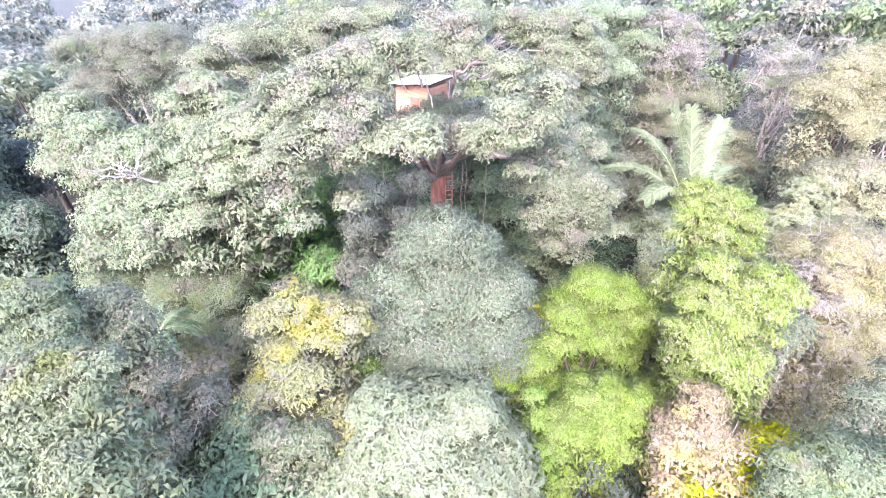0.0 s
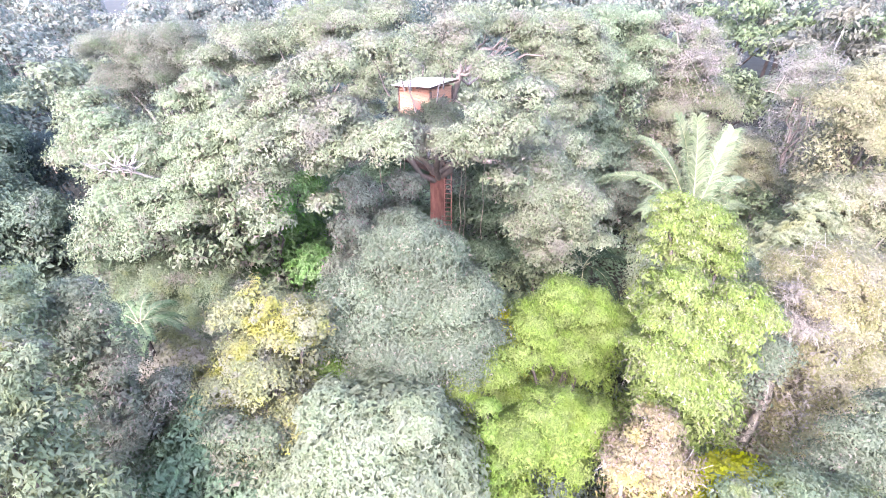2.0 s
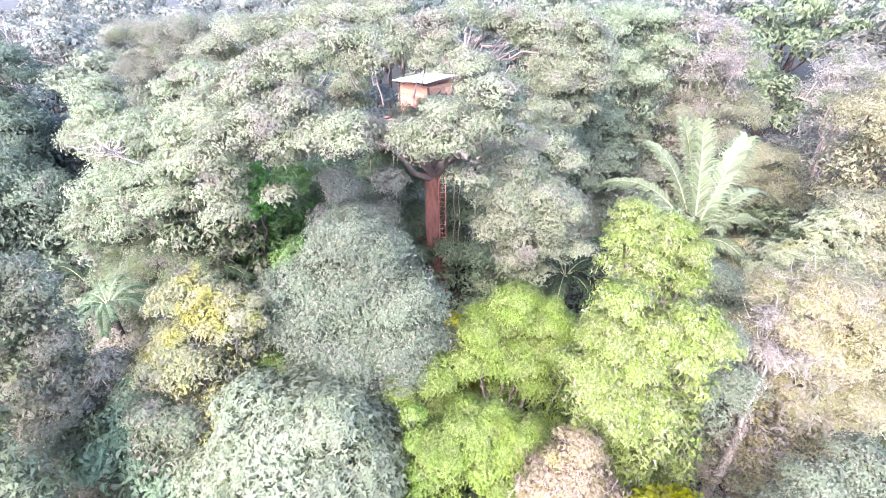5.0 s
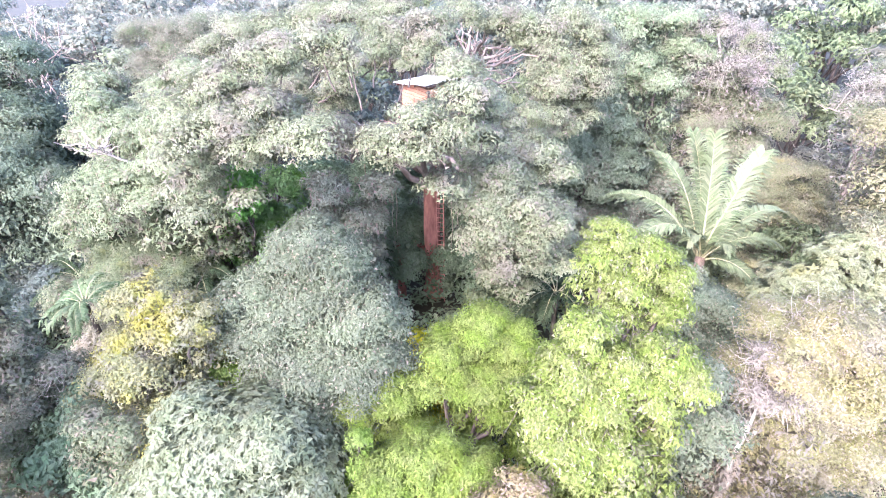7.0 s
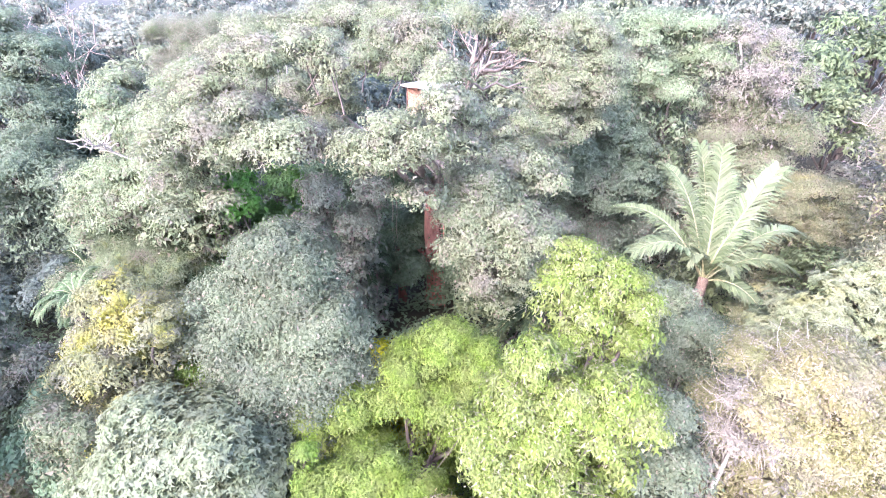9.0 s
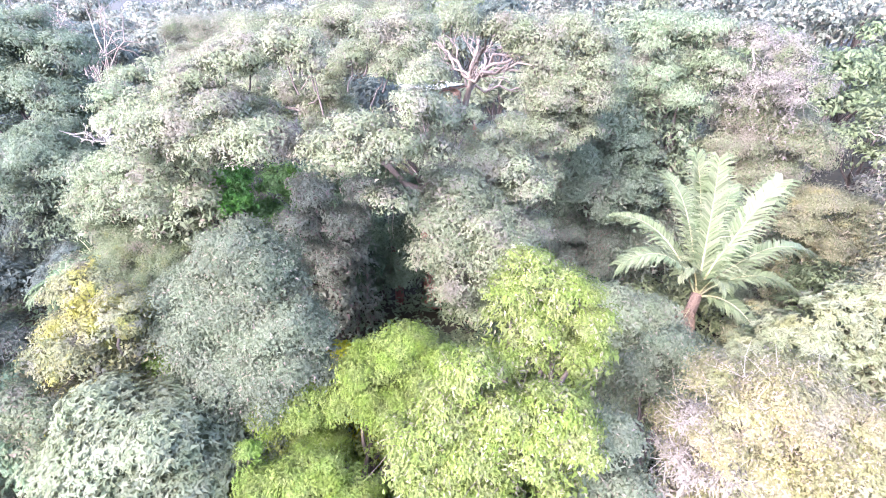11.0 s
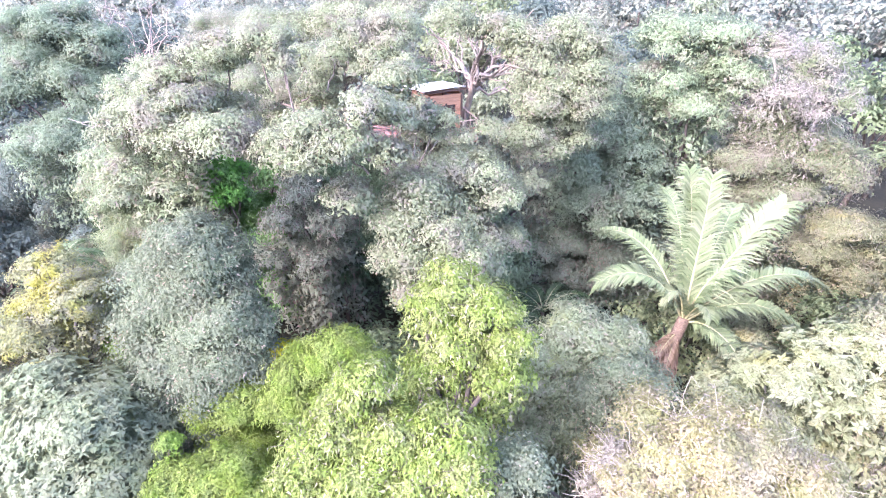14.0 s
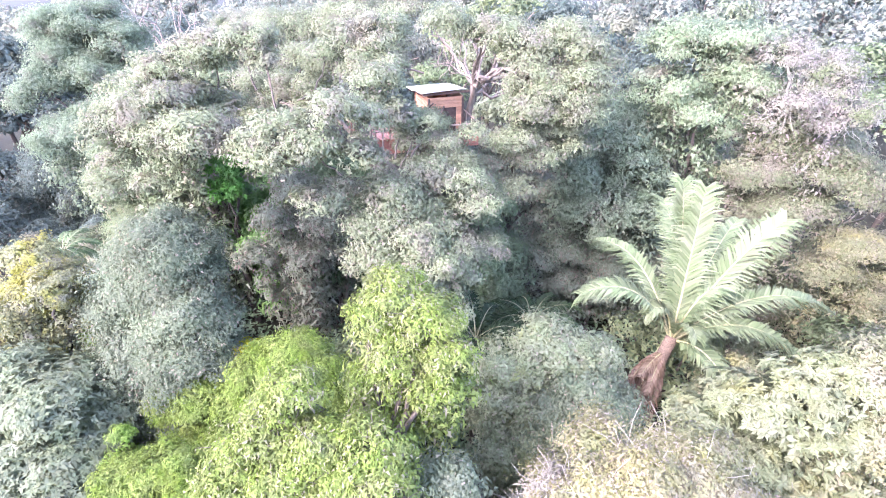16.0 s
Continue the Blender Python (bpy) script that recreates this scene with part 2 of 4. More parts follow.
kind("broad", (0.15, 0.166, 0.104), (0.28, 0.3, 0.2), 0.14, 0.074, 1.9, 0.9, 0.1, 0.3, gloss=0.45, whorl=4)
kind("yellow", (0.19, 0.205, 0.12), (0.31, 0.32, 0.19), 0.1, 0.05, 1.2, 0.85, 0.3, 0.3, 8, dry=(0.36, 0.35, 0.14), share=0.12, patch=(0.33, 0.325, 0.1), patch_at=0.54, patch2=(0.25, 0.245, 0.17))
kind("grey", (0.09, 0.106, 0.072), (0.171, 0.189, 0.13), 0.088, 0.047, 1.05, 0.95, 0.3, 0.35, dry=(0.32, 0.27, 0.21), share=0.05)
kind("lime", (0.12, 0.165, 0.052), (0.205, 0.26, 0.085), 0.1, 0.038, 1.5, 0.8, 0.8, 0.27, patch=(0.19, 0.25, 0.06), patch_at=0.6, vary=(0.68, 1.24))
kind("lime_pale", (0.14, 0.175, 0.06), (0.235, 0.27, 0.1), 0.105, 0.04, 1.3, 0.8, 0.7, 0.27, 8, dry=(0.32, 0.29, 0.2), share=0.1, patch=(0.29, 0.28, 0.18), patch_at=0.66, vary=(0.66, 1.26))
kind("tan", (0.2, 0.175, 0.1), (0.34, 0.3, 0.18), 0.1, 0.046, 1.2, 0.8, 0.3, 0.3, 9, BARK_PALE, dry=(0.36, 0.27, 0.22), share=0.2, patch=(0.38, 0.34, 0.13), patch_at=0.56)
kind("gold", (0.255, 0.255, 0.0425), (0.425, 0.399, 0.0765), 0.17, 0.08, 1.3, 0.7, 0.3)
kind("grey_pale", (0.125, 0.15, 0.09), (0.235, 0.265, 0.17), 0.1, 0.038, 1.3, 0.75, 0.5, 0.34, 6, patch=(0.22, 0.2, 0.15), patch_at=0.6, patch2=(0.2, 0.22, 0.1))
kind("brown", (0.125, 0.132, 0.095), (0.235, 0.24, 0.18), 0.1, 0.044, 1.0, 0.8, 0.3, 0.3, 12, BARK_PALE, dry=(0.25, 0.21, 0.17), share=0.16, patch=(0.15, 0.18, 0.1), patch_at=0.55)
kind("dark", (0.117, 0.156, 0.102), (0.235, 0.289, 0.18), 0.21, 0.1, 1.25, 0.8, 0.3, 0.32, 2)
kind("olive", (0.125, 0.138, 0.085), (0.225, 0.24, 0.155), 0.115, 0.05, 1.2, 0.8, 0.3, 0.32, 7, dry=(0.27, 0.225, 0.17), share=0.12, patch=(0.22, 0.2, 0.15), patch_at=0.56)
kind("flower", (0.144, 0.152, 0.08), (0.288, 0.288, 0.16), 0.16, 0.08, 1.3, 0.7, 0.1, patch=(0.31, 0.285, 0.21), patch_at=0.46)
kind("mid", (0.163, 0.195, 0.117), (0.338, 0.377, 0.247), 0.15, 0.07, 1.3, 0.7, 0.3, 0.32, 3, dry=(0.3, 0.25, 0.19), share=0.07, patch=(0.23, 0.21, 0.16), patch_at=0.6)
kind("mid_grey", (0.172, 0.194, 0.143), (0.359, 0.374, 0.284), 0.17, 0.075, 1.25, 0.8, 0.6, 0.32, 5, dry=(0.28, 0.22, 0.18), share=0.12)
kind("mid_green", (0.112, 0.199, 0.0776), (0.276, 0.397, 0.172), 0.24, 0.11, 1.2, 0.8, 0.4, patch=(0.14, 0.26, 0.06), patch_at=0.6)
kind("vine", (0.11, 0.22, 0.06), (0.19, 0.33, 0.11), 0.2, 0.13, 1.5, 1.0, 0.5, gloss=0.45)
kind("teal", (0.12, 0.15, 0.1), (0.23, 0.27, 0.19), 0.18, 0.085, 1.25, 0.85, 0.4, 0.32, 2, patch=(0.19, 0.19, 0.145), patch_at=0.6)
kind("pink", (0.2, 0.192, 0.15), (0.32, 0.305, 0.25), 0.12, 0.05, 0.65, 0.8, 0.2, 0.3, 22, BARK_PALE, dry=(0.34, 0.28, 0.26), share=0.25, patch=(0.16, 0.18, 0.1), patch_at=0.55)
kind("twig", (0.22, 0.2, 0.16), (0.36, 0.33, 0.28), 0.12, 0.04, 0.35, 0.8, 0.2, 0.3, 40, BARK_PALE)
kind("ochre", (0.165, 0.158, 0.095), (0.28, 0.265, 0.17), 0.12, 0.055, 1.2, 0.7, 0.3, 0.32, 5, dry=(0.34, 0.28, 0.19), share=0.2)
kind("mid_pale", (0.15, 0.16, 0.095), (0.27, 0.28, 0.18), 0.115, 0.05, 1.2, 0.75, 0.3, 0.32, 6, BARK_PALE, dry=(0.34, 0.3, 0.2), share=0.14, patch=(0.31, 0.29, 0.15), patch_at=0.58, patch2=(0.27, 0.255, 0.175))
kind("tan_pale", (0.2, 0.192, 0.1), (0.33, 0.315, 0.178), 0.085, 0.036, 1.1, 0.75, 0.3, 0.3, 16, BARK_PALE, dry=(0.36, 0.3, 0.24), share=0.2, patch=(0.29, 0.265, 0.185), patch_at=0.54, patch2=(0.26, 0.258, 0.14))
kind("bush", (0.2, 0.222, 0.14), (0.34, 0.365, 0.24), 0.125, 0.056, 1.35, 0.8, 0.3, 0.3, 5, dry=(0.3, 0.27, 0.2), share=0.08, patch=(0.23, 0.245, 0.11), patch_at=0.6)
kind("bigleaf", (0.2, 0.22, 0.13), (0.32, 0.345, 0.22), 0.18, 0.075, 1.4, 0.6, 0.4, 0.36, 4, BARK_PALE, whorl=7, patch=(0.3, 0.3, 0.16), patch_at=0.6)
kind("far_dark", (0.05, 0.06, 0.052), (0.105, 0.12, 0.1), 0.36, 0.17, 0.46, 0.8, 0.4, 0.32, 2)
# the valley's shade is put into these darkened leaf colours
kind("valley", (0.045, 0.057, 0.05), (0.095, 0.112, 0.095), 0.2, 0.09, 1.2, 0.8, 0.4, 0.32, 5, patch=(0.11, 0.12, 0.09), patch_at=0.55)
kind("umbrella", (0.18, 0.195, 0.122), (0.3, 0.32, 0.212), 0.112, 0.058, 1.0, 0.76, 0.2, 0.4, 3, BARK_RED, dry=(0.3, 0.25, 0.2), share=0.08, patch=(0.22, 0.2, 0.155), patch_at=0.57)
kind("far_pale", (0.18, 0.2, 0.13), (0.34, 0.36, 0.24), 0.36, 0.17, 0.46, 0.7, 0.3, 0.34, 2)
kind("far_green", (0.13, 0.155, 0.09), (0.26, 0.29, 0.165), 0.36, 0.17, 0.46, 0.7, 0.3, 0.34, 2)
kind("far_brown", (0.15, 0.148, 0.11), (0.28, 0.27, 0.205), 0.34, 0.16, 0.46, 0.7, 0.3, 0.34, 8, BARK_PALE)
CROWNS = []


def grow(species, label, category, lobes, thick=None, group="", skirt=True):
    """A tree or shrub: a trunk that forks to every mass of its crown, and the crown's leaves."""
    mat, length, width, cover, flat, droop, tuft, twigs, bark, whorl = KINDS[species]
    lo = np.array(lobes, float)
    CROWNS.append(lo)
    bx, by = np.average(lo[:, :2], axis=0, weights=lo[:, 3])
    bz = ground_height(bx, by)
    thing = tagged(new(category, None), label, category, group)
    thing.location = (bx, by, bz)
    loc = lo.copy()
    loc[:, :3] -= (bx, by, bz)
    low, high = (loc[:, 2] - loc[:, 3] * flat).min(), loc[:, 2].max()
    fork = max(0.5, min(low * 0.8, high * 0.55))
    rad = thick or (0.05 + 0.016 * high)
    paths = [[(0, 0, -0.3, rad * 1.7), (0.03, 0.02, 0.4, rad * 1.15), *bough((0.02, 0, 0.8), (0.1, -0.05, fork), rad * 1.05, rad * 0.8, 4, 0.0, 0.04)]]
    for x, y, z, r in loc:
        paths.append(bough((0.1, -0.05, fork * rng.uniform(0.8, 1.0)), (x, y, z), rad * 0.55, rad * 0.16, 5, 0.06))
        for _ in range(twigs):
            d = unit(rng.normal(0, 1, 3) + np.array([0, 0, 0.4]))
            e = np.array([x, y, z]) + d * r * rng.uniform(0.7, 1.12) * np.array([1, 1, flat])
            paths.append(bough((x, y, z), e, 0.013, 0.005, 3, 0.0, 0.16))
            if twigs > 7:
                m = np.array([x, y, z]) * 0.4 + e * 0.6
                paths.append(bough(m, e + rng.normal(0, r * 0.3, 3), 0.009, 0.004, 2, 0.0, 0.1))
    put("trunk", tubes("trunk", paths, bark, 4), thing)
    p, o, grown = crown_points(loc, length * width * 0.5, cover, flat, tuft)
    # hanging lower growth fills the flanks below the sunlit masses
    if skirt and species != "vine":
        under, stack = [], [tuple(q) for q in loc]
        for x, y, z, r in list(stack):
            while z - r > 1.6:
                z -= r * 1.25
                x, y, r = x * 0.94 + rng.normal(0, 0.2), y * 0.94 + rng.normal(0, 0.2), max(0.6, r * 0.9)
                if min((x - q[0]) ** 2 + (y - q[1]) ** 2 + (z - q[2]) ** 2 for q in stack) > (0.8 * r) ** 2:
                    stack.append((x, y, z, r))
                    under.append((x, y, z, r))
        if under:
            p2, o2, g2 = crown_points(under, length * width * 1.8, cover * 0.45, 0.95, tuft * 1.15, 0.3)
            grown = np.concatenate([grown, g2 * 1.6])
            p, o = np.concatenate([p, p2]), np.concatenate([o, o2])
    put("crown", leaf_mesh("crown", p, o, length, width, mat, droop, grown=grown, whorl=whorl), thing)
    return thing


# ---- ground ----
gx = np.concatenate([[-4000, -1500, -600, -300], np.linspace(-160, 160, 81), [300, 600, 1500, 4000]])
gv = [(x, y, ground_height(x, y)) for y in gx + 60 for x in gx]
gn = len(gx)
gq = [(j * gn + i, j * gn + i + 1, (j + 1) * gn + i + 1, (j + 1) * gn + i) for j in range(gn - 1) for i in range(gn - 1)]
tagged(new("ground", mesh_of("ground", gv, gq, LITTER, True)), "forest floor of dark leaf litter, deepened in colour for shade", "ground", kind="structure")

# ---- single trees and shrubs ----
grow("broad", "rounded tree with broad pale silvery-green leaves", "tree", [(-0.5, 9.3, 7.3, 2.19), (-1.6, 9.0, 7.4, 1.62), (0.9, 9.0, 7.4, 1.62), (-0.5, 9.5, 8.3, 1.43), (-2.6, 8.4, 6.9, 1.14), (1.8, 8.3, 7.0, 0.95), (-0.7, 8.4, 6.0, 2.1), (-1.8, 9.4, 8.8, 0.95), (0.7, 9.4, 8.8, 0.95)])
grow("yellow", "leaning tree with yellow-tipped olive crown", "tree", [(-4.4, 11.7, 10.8, 0.82), (-5.1, 11.5, 10.4, 0.82), (-3.6, 11.5, 10.0, 1.19), (-2.8, 11.5, 10.4, 0.82), (-4.6, 10.7, 9.4, 1.08), (-3.8, 10.4, 8.7, 1.26), (-5.1, 10.2, 8.7, 0.9), (-3.1, 9.8, 7.9, 1.08), (-4.3, 9.7, 7.6, 1.17), (-5.5, 9.9, 8.4, 0.81)])
grow("grey", "dense upright tree with small grey-green leaves", "tree", [(-1.9, 12.3, 8.9, 1.15), (-0.2, 12.4, 8.0, 1.43), (2.3, 13.2, 8.4, 1.15), (-0.7, 11.6, 7.0, 1.34), (1.4, 12.1, 6.9, 1.34), (0.0, 13.3, 9.6, 1.15), (-2.2, 12.8, 10.0, 0.96), (2.3, 13.7, 9.6, 0.86), (0.0, 13.8, 12.0, 0.98), (-0.4, 13.5, 11.5, 1.08), (0.7, 13.5, 11.6, 0.98), (0.1, 13.8, 10.0, 1.73), (-1.2, 13.2, 9.5, 1.42), (1.4, 13.3, 9.7, 1.32), (-2.0, 12.5, 8.9, 1.02), (-0.3, 13.0, 8.4, 2.03), (1.8, 12.6, 8.6, 1.32), (0.7, 12.3, 7.8, 1.63), (-0.8, 12.1, 7.7, 1.42), (-1.0, 14.0, 11.2, 0.85), (1.2, 14.0, 11.3, 0.85), (-1.7, 13.2, 10.4, 0.97), (1.9, 13.2, 10.4, 0.97), (0.1, 14.2, 11.5, 1.24)])
grow("lime", "bright lime-green tree with drooping narrow leaves", "tree", [(5.3, 14.0, 9.5, 1.11), (4.4, 13.5, 9.1, 1.11), (6.2, 14.0, 9.3, 1.01), (4.2, 13.0, 8.1, 1.29), (5.7, 13.4, 8.1, 1.38), (2.9, 12.4, 7.9, 1.11), (2.0, 11.8, 7.8, 0.83), (6.8, 13.8, 8.7, 1.01), (3.4, 11.8, 7.1, 0.92), (4.6, 10.3, 8.3, 1.01), (3.7, 9.7, 7.9, 0.93), (5.6, 10.3, 8.0, 1.01), (5.2, 9.9, 7.4, 1.09)])
grow("lime_pale", "tall yellow-lime tree in fresh leaf, some bare twigs", "tree", [(8.5, 14.9, 12.8, 0.82), (8.2, 14.4, 12.4, 0.74), (9.4, 14.8, 12.4, 0.9), (10.1, 14.6, 11.9, 0.74), (9.0, 14.3, 11.7, 0.9), (10.0, 14.2, 11.3, 0.74), (8.7, 13.7, 11.1, 0.74), (7.8, 11.6, 10.9, 1.0), (7.2, 11.0, 10.3, 0.93), (8.5, 11.4, 10.2, 1.07), (7.9, 10.8, 9.5, 1.15), (8.9, 11.8, 11.0, 0.79), (9.9, 12.3, 11.2, 0.86), (10.5, 12.0, 10.9, 0.64), (9.6, 11.7, 10.6, 0.79), (9.0, 10.9, 9.5, 0.86), (8.0, 12.1, 11.8, 0.72)])
grow("tan", "shrubby tree with dry tan and yellow foliage", "tree", [(6.9, 9.0, 8.6, 1.0), (6.3, 8.7, 8.4, 0.75), (7.5, 8.7, 8.4, 0.83), (7.0, 9.2, 9.4, 0.67)])
grow("gold", "low shrub with golden-yellow leaves", "shrub", [(10.1, 9.5, 7.1, 0.83), (8.8, 9.2, 6.5, 0.92), (10.6, 9.2, 6.9, 0.64), (7.6, 9.0, 6.2, 0.92), (9.2, 9.4, 7.2, 0.64)])
grow("grey_pale", "pale grey-green tree with soft feathery foliage", "tree", [(10.3, 7.8, 8.3, 1.16), (9.2, 7.5, 8.1, 0.93), (11.3, 7.7, 8.2, 1.08), (8.8, 7.7, 8.8, 0.62)])
grow("grey_pale", "slender pale grey-green tree at the forest edge", "tree", [(-9.8, 9.3, 12.8, 0.79), (-10.1, 8.9, 12.1, 0.86), (-9.2, 8.9, 12.4, 0.64), (-10.5, 9.1, 12.5, 0.86)])
grow("grey_pale", "spreading pale tree with drooping grey-green foliage", "tree", [(-7.4, 6.6, 13.2, 0.72), (-8.0, 6.4, 12.8, 0.78), (-6.7, 6.4, 13.1, 0.67), (-7.3, 6.2, 12.4, 0.89), (-6.3, 6.5, 13.5, 0.45), (-7.4, 5.5, 12.0, 0.86), (-6.5, 5.6, 12.1, 0.75), (-8.2, 5.4, 11.7, 0.86)])
grow("grey", "small round-headed tree with pale leaves", "tree", [(-8.8, 10.3, 11.8, 0.65), (-8.1, 10.1, 11.6, 0.65), (-9.3, 10.0, 11.4, 0.57), (-8.5, 9.9, 11.2, 0.73)])
grow("brown", "sparse brownish tree with bare grey twigs", "tree", [(-8.9, 9.7, 7.9, 1.07), (-7.7, 9.6, 7.9, 0.98), (-9.6, 9.2, 7.2, 1.07), (-8.3, 9.1, 6.8, 1.25), (-6.8, 10.0, 8.7, 0.8)])
grow("dark", "low dark green tree with glossy leaves", "tree", [(-5.9, 9.2, 7.3, 1.06), (-4.8, 8.8, 6.8, 0.97), (-6.7, 8.7, 6.6, 1.06), (-4.0, 8.6, 6.7, 0.89), (-5.6, 9.5, 8.3, 0.71)])
grow("olive", "olive-green tree with dry grey-brown patches", "tree", [(-4.1, 8.8, 8.1, 0.93), (-3.5, 8.7, 8.3, 0.67), (-4.6, 8.8, 8.5, 0.67)])
grow("flower", "pale cream flowering bush", "shrub", [(-10.0, 14.4, 5.8, 1.21), (-10.8, 13.9, 5.2, 1.09), (-9.0, 14.1, 5.7, 0.97), (-11.2, 13.6, 5.0, 0.85)])
grow("olive", "low olive bush in the understorey", "shrub", [(-15.0, 16.4, 5.1, 1.34), (-13.2, 16.1, 4.7, 1.21), (-9.0, 15.8, 4.3, 1.21), (-8.8, 16.3, 5.2, 1.21)])
grow("mid", "large grey-green tree with layered clumps of foliage", "tree", [(-14.2, 21.1, 11.9, 1.62), (-12.9, 21.1, 12.2, 1.35), (-15.3, 21.4, 12.9, 1.22), (-11.9, 20.7, 11.5, 1.49), (-11.9, 19.5, 10.4, 1.71), (-13.9, 19.1, 9.8, 1.71), (-10.7, 18.9, 9.6, 1.58), (-12.5, 18.7, 8.9, 1.84), (-14.5, 18.2, 8.6, 1.45), (-10.6, 19.6, 11.0, 1.32)])
grow("grey_pale", "grey-green tree with hanging foliage", "tree", [(-11.8, 18.5, 6.7, 1.67), (-13.5, 18.0, 6.0, 1.53), (-9.9, 18.1, 6.3, 1.39), (-12.5, 17.5, 5.4, 1.39), (-15.0, 18.3, 6.7, 1.39), (-10.7, 17.4, 5.2, 1.39)])
grow("mid", "tall tree with pale green leaf clumps", "tree", [(-12.2, 22.6, 13.5, 1.26), (-10.7, 23.0, 14.2, 1.26), (-9.9, 22.6, 13.5, 1.26), (-11.5, 22.2, 12.6, 1.4), (-8.1, 19.6, 13.5, 1.23), (-9.2, 19.2, 12.9, 1.23), (-7.6, 18.9, 12.5, 1.11), (-8.8, 18.6, 11.9, 1.23)])
grow("vine", "tree draped in bright green climbing vine", "tree", [(-7.9, 21.1, 9.8, 1.04), (-8.2, 20.6, 9.0, 1.04), (-7.4, 20.5, 8.9, 0.93), (-8.3, 20.8, 9.7, 0.81)])
grow("mid_green", "leafy green tree under the canopy", "tree", [(-10.5, 22.3, 6.8, 1.59), (-7.5, 22.3, 6.8, 1.59), (-9.0, 21.8, 6.0, 1.59), (-7.2, 23.4, 8.9, 1.27), (-10.4, 23.1, 8.4, 1.27), (-6.3, 21.5, 5.5, 1.59)])
grow("dark", "shaded understorey tree with dark leaves", "tree", [(-6.4, 26.5, 7.7, 1.95), (-4.8, 25.8, 6.6, 1.95), (-7.1, 25.2, 5.8, 1.78), (-4.1, 24.6, 4.7, 1.95), (-6.1, 24.3, 4.4, 1.78), (-3.4, 26.7, 8.4, 1.6)])
grow("dark", "low shaded tree beside the great trunk", "tree", [(2.7, 28.1, 7.8, 1.9), (4.3, 27.1, 5.3, 2.07), (2.8, 25.3, 3.9, 1.55), (5.5, 26.2, 3.8, 1.72)])
grow("dark", "dark shaded tree behind the reddish trunk", "tree", [(-2.0, 29.6, 6.6, 1.48), (-1.7, 28.3, 4.5, 1.59), (-1.5, 26.2, 3.0, 1.54), (0.7, 29.2, 4.8, 1.48), (-2.8, 26.8, 4.4, 1.44), (1.0, 27.0, 3.3, 1.37)])
grow("mid_grey", "shaded grey-green tree beneath the umbrella crown", "tree", [(-3.6, 21.7, 9.7, 1.22), (-2.0, 21.7, 8.3, 1.22), (-3.8, 20.5, 8.4, 1.1), (-1.6, 22.7, 9.6, 1.05), (-2.1, 20.5, 6.7, 1.22), (-4.0, 19.3, 6.9, 1.05)])
grow("teal", "dense blue-green tree standing behind the deck", "tree", [(7.7, 33.1, 11.2, 2.27), (6.4, 31.4, 9.6, 1.92), (9.2, 32.6, 9.8, 2.09), (8.3, 31.0, 7.9, 2.09), (10.1, 31.5, 8.3, 1.57), (5.5, 32.0, 11.3, 1.57)])
grow("mid_grey", "grey-green tree with bare hanging stems", "tree", [(11.6, 36.5, 9.1, 2.31), (13.2, 35.2, 6.4, 2.31), (11.4, 33.2, 4.7, 1.92), (14.7, 33.8, 3.7, 2.11), (8.4, 32.1, 4.4, 1.92)])
grow("mid", "tall pale green tree on the far side of the clearing", "tree", [(9.7, 34.7, 15.3, 2.0), (11.4, 35.3, 15.6, 1.83), (9.4, 33.4, 13.8, 1.67), (12.6, 34.7, 14.0, 1.83), (11.3, 33.3, 12.7, 1.67)])
grow("pink", "half-bare pinkish tree with pale twigs", "tree", [(15.4, 34.4, 14.8, 1.59), (14.5, 33.3, 13.5, 1.59), (16.4, 33.8, 13.5, 1.43), (13.8, 34.2, 15.5, 1.27)])
grow("olive", "olive-green tree hung with creepers", "tree", [(16.2, 34.9, 11.4, 2.04), (14.1, 33.5, 10.7, 1.7), (17.7, 34.6, 10.7, 1.7), (15.9, 33.2, 9.4, 1.7), (14.5, 34.4, 12.1, 1.53)])
grow("ochre", "ochre and olive crowned tree", "tree", [(21.8, 27.6, 13.9, 1.95), (20.2, 26.9, 12.9, 1.79), (23.2, 26.9, 12.9, 1.79), (21.8, 26.3, 11.8, 1.95), (23.3, 27.7, 14.5, 1.47)])
grow("pink", "bare whitish-pink tree with fine twigs", "tree", [(23.0, 34.9, 13.0, 2.05), (21.7, 34.0, 12.1, 1.64), (23.7, 33.8, 11.4, 1.84)])
grow("mid_pale", "pale green tree with whitish foliage", "tree", [(18.6, 22.3, 10.0, 1.3), (20.3, 22.3, 10.0, 1.63), (18.6, 21.2, 8.8, 1.2), (21.0, 21.4, 8.9, 1.48)])
grow("tan_pale", "straw-yellow tree with thin dry leaves and bare twigs", "tree", [(13.7, 15.7, 9.9, 1.32), (15.1, 16.0, 10.2, 1.32), (16.2, 15.3, 9.2, 1.32), (14.4, 15.1, 8.8, 1.43), (12.9, 14.9, 9.0, 0.99), (14.2, 14.4, 7.5, 1.33), (15.9, 14.3, 7.4, 1.33)])
grow("twig", "dry pinkish tree with bare pale twigs", "tree", [(13.0, 14.4, 10.0, 0.75), (12.7, 13.8, 9.2, 0.75), (13.6, 13.9, 9.1, 0.66)])
grow("tan_pale", "straw-coloured tree with thin dry foliage", "tree", [(14.6, 15.7, 9.8, 1.13), (15.5, 15.3, 8.4, 1.39), (14.3, 14.3, 7.7, 1.22), (16.3, 14.7, 7.3, 1.3), (15.2, 14.0, 6.7, 1.22), (16.2, 15.8, 9.4, 1.04)])
